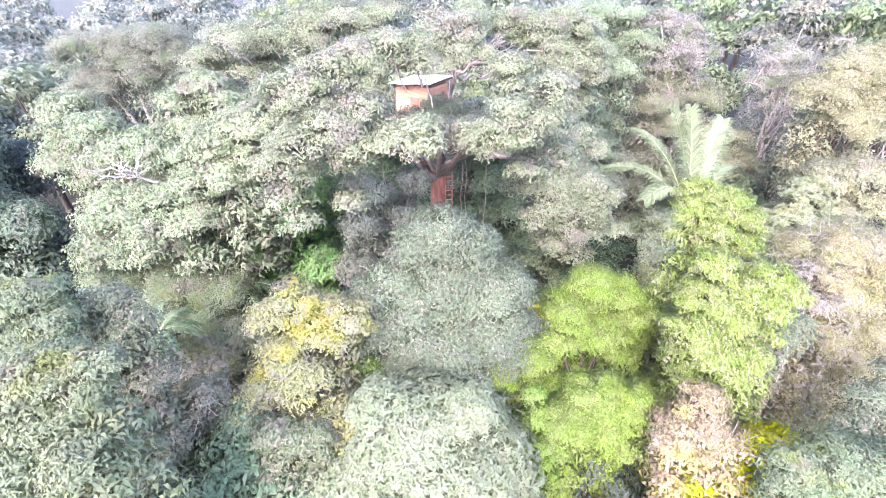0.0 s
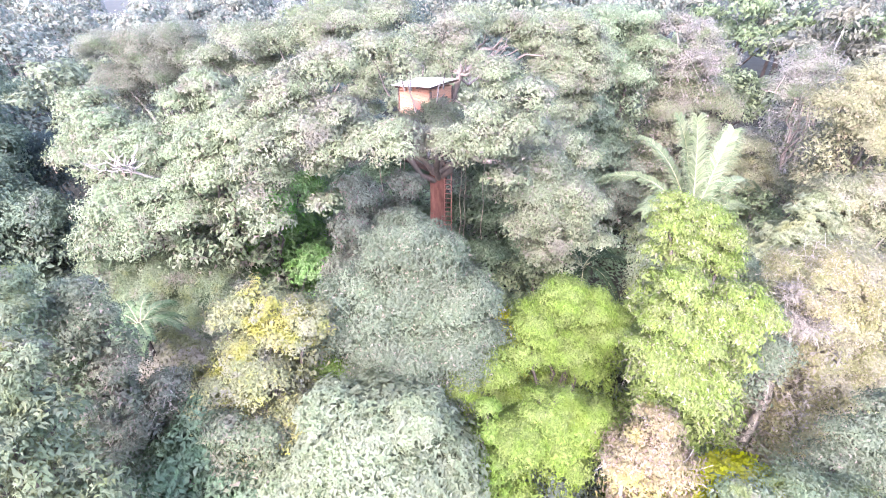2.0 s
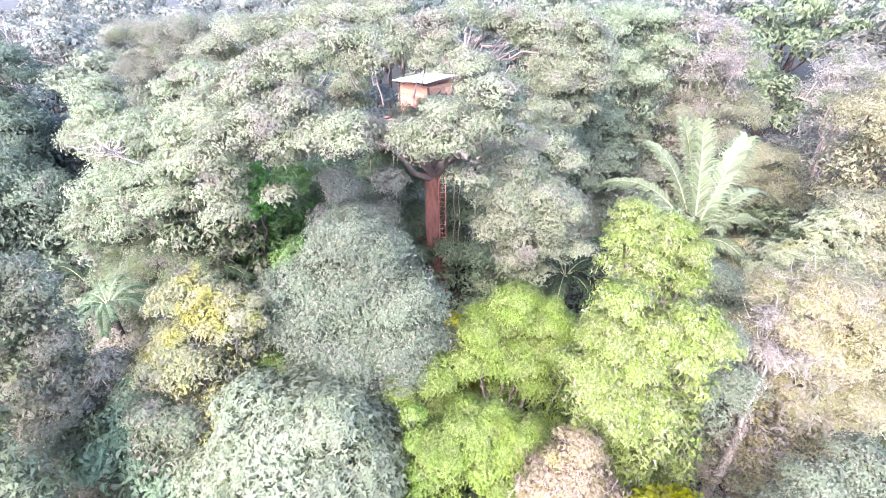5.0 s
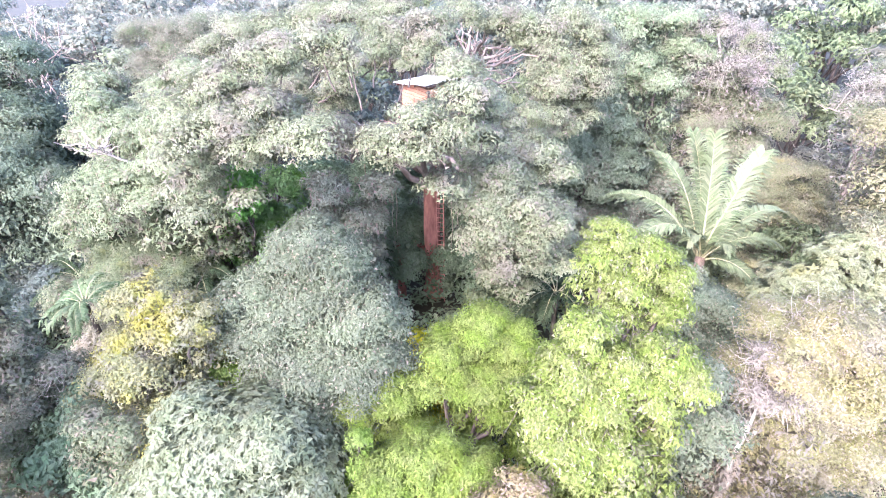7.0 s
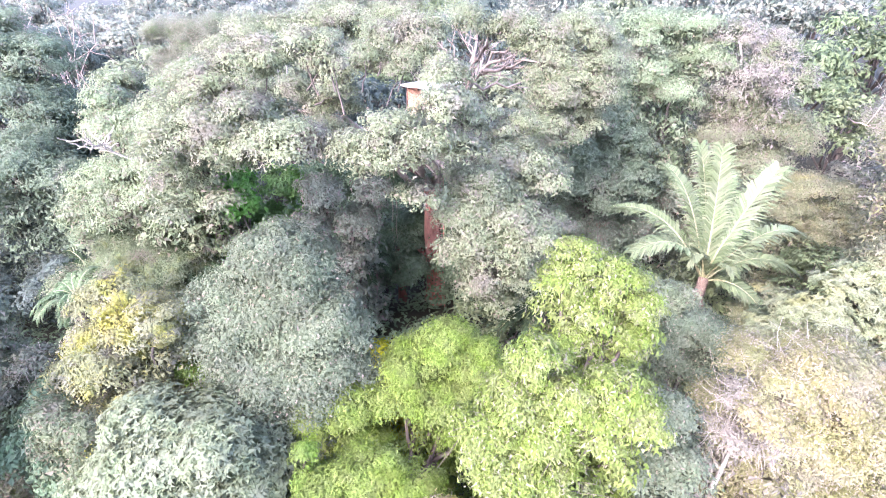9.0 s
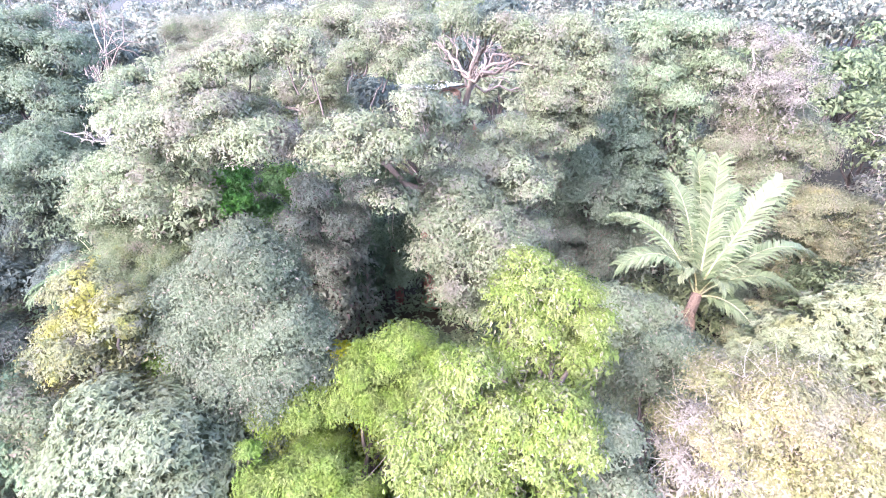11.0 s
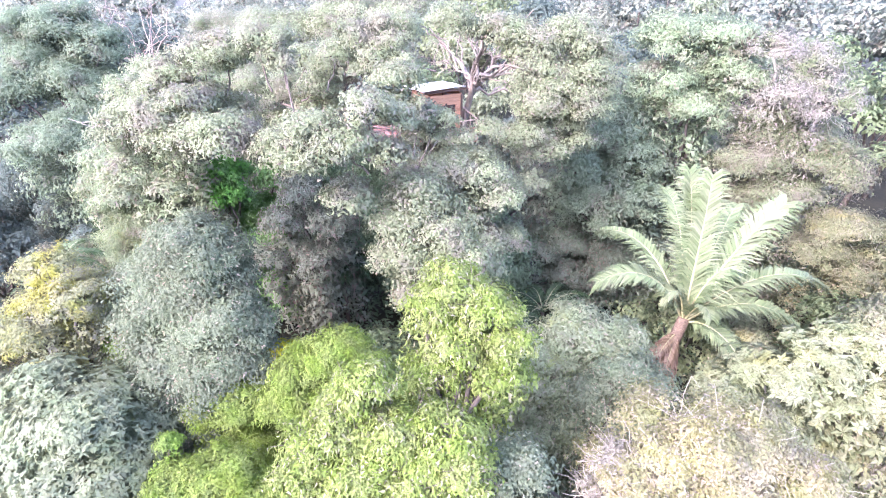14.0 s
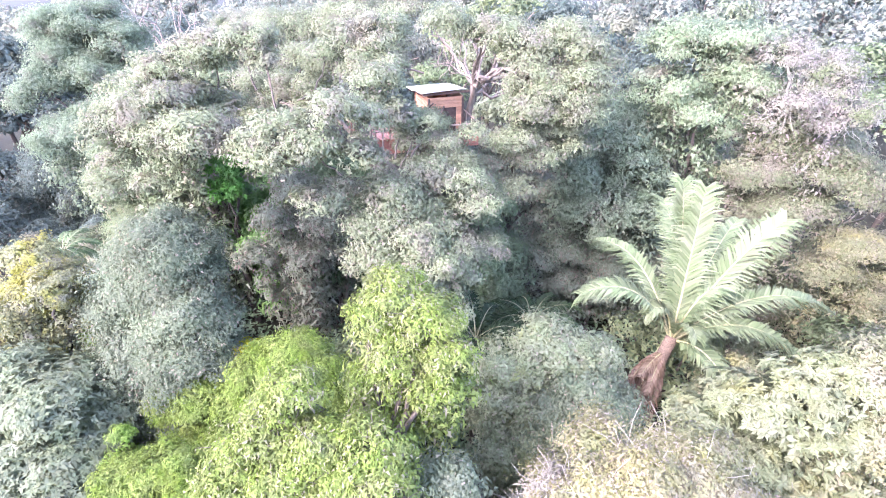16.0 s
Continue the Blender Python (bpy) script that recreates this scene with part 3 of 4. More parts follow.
grow("grey", "grey-green shrub with fine leaves", "shrub", [(12.2, 18.5, 8.7, 0.94), (13.0, 18.4, 8.3, 0.94), (11.8, 17.8, 7.9, 0.94), (13.0, 17.8, 7.2, 1.05), (11.1, 13.2, 9.8, 0.84), (10.6, 12.5, 8.9, 0.84), (11.7, 12.7, 8.8, 0.84)])
grow("bush", "rounded grey-green tree with layered leaf clumps", "tree", [(10.6, 19.7, 8.6, 1.33), (9.8, 18.8, 8.1, 1.21), (11.7, 20.1, 8.3, 1.21), (10.8, 19.2, 7.5, 1.57), (12.2, 19.7, 7.3, 1.33), (9.8, 18.1, 7.2, 1.21), (11.2, 18.6, 6.3, 1.57), (10.3, 17.6, 5.9, 1.33), (12.6, 19.0, 6.1, 1.21)])
grow("bigleaf", "pale tree with large whitish-green leaves", "tree", [(17.0, 21.0, 9.5, 1.03), (17.9, 21.7, 9.8, 1.03), (16.5, 20.3, 9.1, 0.95), (17.8, 20.8, 8.5, 1.12), (18.5, 21.3, 8.8, 1.03), (15.7, 20.7, 8.8, 0.91), (15.1, 19.9, 8.3, 0.91), (16.5, 20.3, 7.5, 1.09), (17.7, 20.7, 7.1, 1.0)])
grow("tan_pale", "pale straw-green tree with yellowish tufts", "tree", [(14.4, 15.1, 10.7, 0.87), (13.8, 14.5, 10.5, 0.75), (15.4, 15.6, 10.5, 0.87), (13.3, 13.9, 10.1, 0.75), (16.3, 15.8, 10.1, 0.87), (14.9, 15.0, 10.0, 1.0)])
grow("mid_pale", "pale leafy tree at the edge of the clearing", "tree", [(18.8, 33.2, 8.3, 1.57), (20.4, 33.7, 7.8, 1.57), (18.1, 32.0, 7.5, 1.29), (20.0, 32.7, 6.7, 1.57), (21.3, 32.9, 6.1, 1.43)])
grow("mid_pale", "low pale bush round the foot of the large palm", "shrub", [(15.4, 23.6, 6.2, 0.82), (16.0, 24.4, 6.8, 0.82), (15.0, 22.7, 5.4, 0.82), (16.0, 23.5, 5.6, 0.82)])
grow("mid_grey", "grey-green tree filling the space behind the deck", "tree", [(1.9, 32.7, 9.4, 1.35), (1.2, 31.5, 8.5, 1.35), (3.4, 33.2, 8.8, 1.28), (2.4, 31.5, 7.4, 1.35), (2.5, 33.5, 10.2, 1.14), (4.3, 32.7, 7.4, 1.28), (1.1, 32.1, 9.8, 1.0), (0.6, 31.2, 9.1, 0.93)])
grow("gold", "small golden-green shrub between taller trees", "tree", [(3.0, 13.9, 8.8, 0.53), (3.5, 13.7, 8.6, 0.44)])
grow("lime", "small bright green shrub under taller trees", "tree", [(-2.5, 11.9, 8.0, 0.56), (-1.8, 12.0, 7.8, 0.44), (-2.9, 11.8, 8.1, 0.36)])
grow("lime", "low bright green shrub beside pale trees", "tree", [(3.0, 9.9, 7.9, 0.56), (3.2, 9.5, 7.1, 0.56), (2.7, 10.2, 8.5, 0.41)])
grow("mid_grey", "grey-brown tree with hanging stems at the back of the clearing", "tree", [(7.0, 31.2, 5.2, 1.33), (9.0, 32.2, 4.8, 1.4), (10.1, 33.4, 5.8, 1.26), (9.0, 31.0, 3.3, 1.26), (7.4, 30.2, 3.6, 1.19), (10.7, 32.5, 4.0, 1.26), (5.8, 30.0, 4.6, 1.19)])
grow("grey", "grey-green shrub with fine leaves at the forest edge", "shrub", [(13.4, 10.6, 7.8, 0.83), (14.3, 11.0, 8.3, 0.76), (14.3, 10.3, 7.0, 0.93), (12.7, 10.0, 7.2, 0.69)])
grow("brown", "low grey-brown thicket with bare twigs", "tree", [(-9.8, 9.6, 9.6, 0.99), (-10.1, 8.7, 8.2, 1.06), (-8.6, 9.2, 8.8, 0.92), (-9.6, 7.9, 6.8, 1.06), (-8.0, 8.4, 7.4, 0.99), (-7.9, 9.7, 9.8, 0.74)])
grow("valley", "valley tree, leaf colour darkened for shade", "tree", [(-25.0, 24.3, 5.8, 2.18), (-23.2, 24.0, 5.3, 2.0), (-26.3, 23.5, 4.7, 2.18), (-24.2, 23.0, 3.9, 2.0), (-21.9, 23.3, 4.6, 1.45)])
grow("valley", "bluish valley tree, leaf colour darkened for shade", "tree", [(-30.0, 28.5, 8.6, 2.58), (-27.8, 28.3, 7.7, 2.36), (-30.8, 27.1, 7.0, 2.36), (-28.4, 26.9, 5.6, 2.58), (-26.0, 28.8, 8.5, 1.72), (-29.3, 25.6, 3.9, 2.58), (-26.3, 26.5, 4.7, 1.93)])
grow("teal", "grey-green valley tree with spreading crown", "tree", [(-31.4, 24.5, 13.7, 2.59), (-29.4, 25.9, 14.1, 2.59), (-26.7, 26.5, 13.1, 2.16), (-30.2, 23.9, 11.6, 2.81), (-27.4, 24.9, 11.0, 2.59), (-30.9, 22.1, 10.0, 2.59), (-25.6, 24.6, 9.7, 2.16), (-23.4, 21.2, 8.6, 2.17), (-21.4, 21.6, 7.7, 1.97), (-24.9, 20.1, 8.3, 2.17)])
grow("valley", "low valley tree, leaf colour darkened for deep shade", "tree", [(-27.5, 21.1, 2.7, 2.71), (-30.5, 20.4, 4.1, 2.71), (-25.3, 21.9, 2.4, 2.26), (-27.9, 19.4, 0.9, 2.49), (-31.0, 18.6, 2.0, 2.71), (-27.1, 22.4, 4.6, 2.26)])
grow("brown", "brownish-grey tree with an umbrella crown", "tree", [(-22.7, 33.0, 13.7, 1.93), (-20.2, 33.4, 14.0, 2.12), (-17.7, 33.4, 14.0, 2.12), (-19.2, 32.6, 12.8, 2.12), (-16.2, 32.7, 13.4, 1.74), (-21.5, 32.0, 12.2, 1.74)])
grow("mid", "grey-green tree with a domed crown", "tree", [(-18.9, 25.1, 12.5, 1.56), (-17.4, 23.5, 10.1, 1.4), (-19.1, 23.7, 10.3, 1.56), (-18.2, 24.4, 11.5, 1.4)])
PADS = []
PADS += [(-1.9, 16.1, 14.2, 0.76), (-0.9, 16.4, 14.3, 0.84), (1.2, 16.9, 14.2, 0.72), (-3.6, 16.0, 14.8, 0.76), (-4.5, 15.5, 14.4, 0.76), (-2.6, 16.5, 15.2, 0.72), (-3.0, 15.5, 14.0, 0.56), (-5.1, 14.9, 13.9, 0.6)]
PADS += [(1.8, 16.6, 14.3, 0.7), (2.8, 16.8, 14.3, 0.7), (3.4, 17.2, 14.6, 0.7), (2.3, 17.1, 14.9, 0.7)]
PADS += [(3.8, 17.8, 15.6, 0.73)]
PADS += [(4.6, 19.5, 12.3, 0.87), (4.3, 18.9, 11.5, 0.87), (5.7, 19.2, 11.3, 0.87), (4.6, 18.4, 10.6, 0.87), (6.1, 18.7, 10.4, 0.78), (6.8, 19.0, 10.8, 0.6), (5.4, 18.1, 9.9, 0.74)]
PADS += [(-3.1, 18.9, 16.4, 0.83), (-2.0, 19.2, 16.6, 0.74), (-4.0, 18.4, 16.1, 0.74), (-1.2, 19.5, 16.8, 0.65), (-4.9, 17.8, 15.6, 0.74), (-5.6, 17.5, 15.4, 0.74), (-0.7, 19.2, 16.1, 0.56), (-6.2, 16.9, 14.8, 0.74)]
PADS += [(-0.6, 22.9, 16.5, 0.95), (0.6, 22.8, 15.9, 0.85), (-1.2, 22.3, 15.9, 0.7), (0.9, 23.4, 16.7, 0.95), (0.3, 22.2, 15.4, 0.55), (1.7, 22.9, 15.8, 0.6)]
PADS += [(3.5, 27.6, 16.4, 1.1), (5.1, 27.8, 16.0, 1.1), (6.3, 28.4, 16.4, 0.98), (5.7, 27.3, 15.1, 0.98), (7.3, 28.3, 16.0, 0.87), (1.4, 27.2, 16.7, 1.1)]
PADS += [(7.3, 27.5, 14.9, 1.04), (6.1, 26.7, 14.0, 1.04), (7.9, 27.1, 14.0, 0.81)]
PADS += [(-3.1, 30.4, 16.6, 1.27), (-5.4, 29.6, 16.3, 1.27), (-7.0, 28.9, 15.9, 1.14), (-9.1, 28.2, 15.7, 1.14), (-10.8, 27.6, 15.4, 1.14), (-12.1, 26.7, 14.7, 1.01)]
PADS += [(-4.1, 24.7, 13.5, 0.78), (-5.0, 24.1, 12.9, 0.84), (-3.2, 24.5, 12.9, 0.54), (-8.0, 23.7, 13.6, 0.9), (-6.2, 24.1, 13.5, 0.78)]
PADS += [(2.7, 20.9, 15.7, 0.77), (2.8, 20.3, 14.9, 0.64)]
PADS += [(-2.8, 24.3, 15.1, 1.01), (-1.7, 25.1, 15.2, 0.95), (-3.3, 23.4, 14.2, 0.95), (-0.6, 25.7, 15.2, 0.84), (-4.1, 23.7, 15.3, 0.95)]
PADS += [(6.0, 26.4, 13.9, 0.87), (6.2, 27.3, 14.8, 0.87), (7.0, 26.9, 13.7, 0.77), (5.9, 25.6, 12.9, 0.77)]
PADS += [(3.7, 20.2, 12.4, 0.76), (4.8, 21.1, 12.7, 0.76), (5.9, 21.7, 12.6, 0.76), (4.4, 19.9, 11.4, 0.76), (5.7, 20.8, 11.5, 0.76), (6.7, 21.6, 11.9, 0.76), (5.0, 19.6, 10.5, 0.76), (6.4, 20.5, 10.5, 0.76)]
PADS += [(0.0, 27.4, 11.5, 0.81), (0.2, 27.8, 12.0, 0.63)]
PADS += [(-0.7, 26.4, 11.0, 0.47), (0.2, 27.4, 11.4, 0.57), (-0.4, 27.3, 11.9, 0.51), (-2.7, 25.5, 11.6, 0.44), (-1.3, 26.6, 11.7, 0.47), (0.8, 27.4, 10.9, 0.44)]
PADS += [(-3.5, 22.8, 12.6, 0.77), (-2.9, 22.5, 12.2, 0.71), (-2.5, 22.4, 12.0, 0.65)]
PADS += [(0.4, 22.3, 12.5, 0.58), (1.2, 22.1, 12.1, 0.64)]

PADS += [(0.3, 26.2, 11.7, 1.1), (1.8, 26.4, 11.4, 1.1), (1.4, 25.2, 10.7, 0.95), (2.7, 25.7, 10.9, 0.95), (-0.9, 27.7, 11.5, 0.8)]
PADS += [(-1.8, 26.8, 11.9, 0.75), (0.1, 27.8, 10.6, 0.8), (-0.6, 26.2, 10.1, 0.7), (1.1, 28.7, 9.9, 0.8), (-0.4, 28.9, 11.6, 0.45)]
PADS += [(0.9, 19.0, 13.5, 0.57), (1.8, 19.1, 13.4, 0.53), (-0.0, 18.7, 13.5, 0.53), (0.1, 27.9, 12.1, 0.75), (-0.7, 27.9, 12.2, 0.6), (0.4, 27.7, 11.3, 0.5)]
PADS += [(3.1, 21.9, 14.2, 0.68), (3.9, 22.3, 14.1, 0.59), (2.4, 21.6, 14.2, 0.59), (3.6, 21.8, 13.7, 0.55)]

# ---- the great umbrella tree ----
TX, TY = -0.3, 27.4
great = tagged(new("tree", None), "great spreading tree with reddish trunk and flat layered crown", "tree")
great.location = (TX, TY, 0)
pads = [(x - TX, y - TY, z, r) for x, y, z, r in PADS]
CROWNS.append(np.array(PADS))
trunk_path = [(0.1, 0.1, -0.4, 1.0), (0.08, 0.05, 0.3, 0.72), (0.05, 0, 1.2, 0.56), (0.0, 0.0, 3.0, 0.5), (-0.05, -0.02, 5.0, 0.47), (0.0, 0.05, 7.0, 0.46), (0.05, 0.0, 8.4, 0.5)]
put("trunk", tubes("trunk", [trunk_path], BARK_RED, 14), great, "stout reddish-brown bark")
put("limb", tubes("limb", [bough((0, 0, 3.2), (-1.5, -0.2, 4.3), 0.22, 0.1, 4, 0.0, 0.05)], BARK_RED, 8), great, "broken side limb")
# the leader climbs beside the hut and fans out above it
leader = [(0.05, 0.0, 8.1, 0.36), (0.25, 1.3, 9.6, 0.29), (0.45, 2.9, 10.6, 0.25), (0.6, 3.4, 11.8, 0.19), (0.9, 3.3, 12.7, 0.15), (1.1, 3.1, 13.4, 0.11)]
put("limb", tubes("limb", [leader], BARK_LIMB, 9), great, "pale grey leader")
hubs = []
for hx, hy, hz, back in ((-4.6, -8.2, 12.6, 0), (0.4, -8.6, 12.7, 0), (4.0, -7.6, 12.0, 0), (-5.6, -4.0, 13.0, 0), (4.6, -4.5, 10.6, 0), (5.4, -0.8, 15.2, 1), (4.2, 3.4, 16.2, 1), (1.4, 4.6, 16.4, 1), (-2.6, 4.4, 15.6, 1), (7.4, 1.5, 15.0, 1), (3.0, 0.4, 16.6, 1), (6.0, 4.2, 15.8, 1)):
    hub = np.array([hx, hy, hz])
    hubs.append(hub)
    start = np.array(leader[5][:3]) if back else np.array([0.05 + hx * 0.04, hy * 0.03, 7.9 + 0.12 * len(hubs)])
    put("limb", tubes("limb", [bough(start, hub, 0.1 if back else 0.18, 0.035 if back else 0.06, 8, 0.03 if back else 0.12, 0.07 if back else 0.04)], BARK_LIMB, 7), great)
# crooked pale limbs that fork again and again above the hut
for tx, ty, tz, r in ((1.1, 6.6, 15.2, 0.1), (3.9, 6.6, 13.1, 0.12), (-0.9, 4.9, 15.0, 0.1), (-2.2, 4.2, 15.6, 0.08), (0.2, 5.6, 16.0, 0.09), (4.4, 3.2, 14.8, 0.1), (2.6, 1.6, 15.6, 0.08)):
    tip, root = np.array([tx, ty, tz]), np.array(leader[5 if r < 0.1 else 4][:3])
    main = bough(root, tip, r * 0.75, 0.035, 7, rng.uniform(-0.06, 0.1), 0.075)
    paths = [main]
    for j in (2, 3, 4, 5):
        p0 = np.array(main[j][:3])
        e = p0 + unit(tip - root) * 0.8 + rng.normal(0, 0.75, 3) + np.array([0, 0, 0.5])
        side_limb = bough(p0, e, main[j][3] * 0.6, 0.025, 5, 0.05, 0.1)
        paths.append(side_limb)
        for _ in range(2):
            p1 = np.array(side_limb[3][:3])
            paths.append(bough(p1, p1 + unit(e - p0) * 0.5 + rng.normal(0, 0.4, 3), 0.025, 0.01, 4, 0.0, 0.12))
    put("limb", tubes("limb", paths, BARK_LIMB, 6), great)
branches = []
for x, y, z, r in pads:
    h = min(hubs, key=lambda q: (q[0] - x) ** 2 + (q[1] - y) ** 2 + (q[2] - z) ** 2)
    e = np.array([x, y, z - r * 0.25])
    gap = np.linalg.norm(h - e)
    if gap > 2.2:
        h = e + (h - e) * 1.3 / gap - np.array([0, 0, 0.2])
    branches.append(bough(h, e, 0.04, 0.016, 4, 0.0, 0.05))
    for _ in range(5):
        d = rng.normal(0, 1, 3) * (1, 1, 0.3)
        branches.append(bough((x, y, z - r * 0.2), np.array([x, y, z]) + unit(d) * r * 0.95, 0.02, 0.006, 3, 0.0, 0.12))
tagged(put("branchwork", tubes("branchwork", branches, BARK, 5), great), kind="stuff")
mat, length, width, cover, flat, droop, tuft, twigs, bark, whorl = KINDS["umbrella"]
wide = [(x, y, z - r * 0.1, r * (rng.uniform(0.95, 1.2) if abs(x) < 5 and -7 < y < 4 else rng.uniform(1.15, 1.45))) for x, y, z, r in pads]
extra = [(x + rng.normal(0, 0.8), y + rng.uniform(0.2, 1.2), z - rng.uniform(0.1, 0.7), r) for x, y, z, r in pads if not (-3.5 < x < 3.0 and -9 < y < 4)]
wide += extra
# lower, thinner storeys under the outer pads
lower = [(x + rng.normal(0, 0.5), y + rng.normal(0, 0.5), z - 1.5 - rng.uniform(0, 0.5), r * 1.15) for x, y, z, r in pads if (y < -5.5 and not -1.8 < x < 3.4) or x < -4.5 or x > 5]
p, o, g1 = crown_points(wide, length * width * 0.5, cover, flat, tuft)
p2, o2, g2 = crown_points(lower, length * width * 0.7, 0.9, 0.6, tuft)
put("crown", leaf_mesh("crown", np.concatenate([p, p2]), np.concatenate([o, o2]), length, width, mat, droop, grown=np.concatenate([g1, g2 * 1.18])), great)

# ---- the tree house ----
WOOD = rough_material("boards_reddish", (0.2, 0.075, 0.055), (0.42, 0.19, 0.14), 5, 0.3, 0.7, (1, 1, 6))
WOOD_WALL = rough_material("boards_orange", (0.45, 0.21, 0.13), (0.64, 0.36, 0.23), 5, 0.3, 0.7, (1, 1, 6))
WOOD_DARK = rough_material("timber_dark", (0.06, 0.035, 0.03), (0.16, 0.1, 0.08), 6, 0.3, 0.8, (1, 1, 4))
WOOD_GREY = rough_material("timber_weathered", (0.25, 0.17, 0.14), (0.5, 0.38, 0.32), 6, 0.3, 0.8, (1, 1, 4))
SHEET = rough_material("roof_sheet", (0.55, 0.55, 0.54), (0.82, 0.82, 0.8), 2.0, 0.1, 0.45)
ROPE = rough_material("liana", (0.2, 0.15, 0.1), (0.42, 0.35, 0.26), 20, 0.3)

U, V, UP = Vector((0.6, 0.8, 0)), Vector((-0.8, 0.6, 0)), Vector((0, 0, 1))


def beam(bm, a, b, w, h, up=UP, bevel=0.012):
    """A squared timber from a to b."""
    a, b = Vector(a), Vector(b)
    ax = (b - a).normalized()
    s = ax.cross(up).normalized()
    t = s.cross(ax)
    m = Matrix((s * w, ax * (b - a).length, t * h)).transposed().to_4x4()
    m.translation = (a + b) / 2
    made = bmesh.ops.create_cube(bm, size=1, matrix=m)
    if bevel:
        edges = {e for v in made["verts"] for e in v.link_edges}
        bmesh.ops.bevel(bm, geom=list(edges), offset=min(bevel, w / 4, h / 4), segments=1, affect="EDGES")


def stick(name, mat, parent, *args, label=""):
    bm = bmesh.new()
    beam(bm, *args)
    return part(name, bm, mat, parent, label)


DECK = 10.5
deck = tagged(new("deck", None), "reddish wooden platform with railing high in the great tree", "deck")
E0 = Vector((-2.8, 25.4, DECK))
DU, DV = Vector((0.619, 0.785, 0)), Vector((-0.785, 0.619, 0))
for i in range(24):
    a = E0 + DU * (0.14 + i * 0.265)
    stick("plank", WOOD, deck, a + UP * rng.uniform(-0.006, 0.006), a + DV * (3.9 + rng.uniform(-0.06, 0.06)), 0.245, 0.045)
for k in (0.0, 1.95, 3.8):
    stick("joist", WOOD_DARK, deck, E0 + DV * k - UP * 0.13, E0 + DV * k + DU * 6.45 - UP * 0.13, 0.09, 0.2)
stick("fascia", WOOD, deck, E0 - DV * 0.05 - UP * 0.1, E0 - DV * 0.05 + DU * 6.45 - UP * 0.1, 0.035, 0.3, label="reddish fascia board")
stick("fascia", WOOD, deck, E0 - DU * 0.02 - UP * 0.1, E0 - DU * 0.02 + DV * 3.9 - UP * 0.1, 0.035, 0.3)
for i in range(9):
    a = E0 + DU * (0.06 + i * 0.79)
    stick("post", WOOD_GREY if i % 3 else WOOD, deck, a, a + UP * rng.uniform(0.92, 1.0), 0.08, 0.08, DV)
for a, b in ((0.0, 2.5), (3.4, 6.45)):
    stick("rail", WOOD_GREY, deck, E0 + DU * a + UP * 0.95, E0 + DU * b + UP * 0.97, 0.09, 0.06)
    stick("rail", WOOD, deck, E0 + DU * a + UP * 0.5, E0 + DU * b + UP * 0.51, 0.05, 0.1)
for i in range(11):
    a = E0 + DU * (3.5 + i * 0.285) - DV * 0.03
    stick("board", WOOD, deck, a + UP * 0.04, a + UP * rng.uniform(0.44, 0.5), 0.25, 0.025, DV)
for i in range(10):
    a = E0 + DU * (0.12 + i * 0.262) - DV * 0.03
    stick("board", WOOD, deck, a + UP * 0.04, a + UP * rng.uniform(0.5, 0.56), 0.25, 0.025, DV)
for i in range(7):
    a = E0 + DU * (0.2 + i * 0.34)
    stick("baluster", WOOD, deck, a + UP * 0.5, a + UP * 0.95, 0.04, 0.04, DV)
stick("handrail", WOOD_GREY, deck, E0 + DU * 6.4 + UP * 1.0, E0 + DU * 5.2 + DV * 1.7 + UP * 2.1, 0.07, 0.06, label="sloping pale handrail")
for i in range(6):
    a = E0 + DU * (6.35 - i * 0.2) + DV * (0.05 + i * 0.28)
    stick("baluster", WOOD_GREY, deck, a, a + UP * (0.98 + i * 0.18), 0.05, 0.05, DV)
for k in (0.0, 1.3, 2.6, 3.9):
    stick("post", WOOD, deck, E0 + DV * k, E0 + DV * k + UP * 0.95, 0.08, 0.08, DU)
stick("rail", WOOD_GREY, deck, E0 + UP * 0.95, E0 + DV * 3.9 + UP * 0.95, 0.09, 0.06)
for a, b in (((2.6, 1.6), (0.7, 0.5)), ((4.2, 1.6), (6.0, 0.4)), ((1.4, 2.0), (0.4, 3.2)), ((5.0, 2.4), (6.0, 3.3))):
    stick("brace", WOOD_DARK, deck, (-0.2 + (a[0] - 3.2) * 0.1, 27.5, 8.3), E0 + DU * b[0] + DV * b[1] - UP * 0.22, 0.14, 0.14)

hut = tagged(new("hut", None), "small orange board hut with white sheet roof on the platform", "tree house")
C = Vector((-0.8, 28.7, DECK + 0.03))
L = 2.6
H = 2.3


def wall_boards(start, along, length, gap=None):
    """Horizontal boards; gap: an opening (from, to, sill, head)."""
    n = 12
    for i in range(n):
        z0 = H / n * (i + 0.5)
        spans = [(0, length)]
        if gap and gap[2] < z0 < gap[3]:
            spans = [(0, gap[0]), (gap[1], length)]
        for s, e in spans:
            if e - s > 0.05:
                stick("board", WOOD_WALL, hut, start + along * s + UP * z0, start + along * e + UP * z0, 0.03, H / n - 0.012)


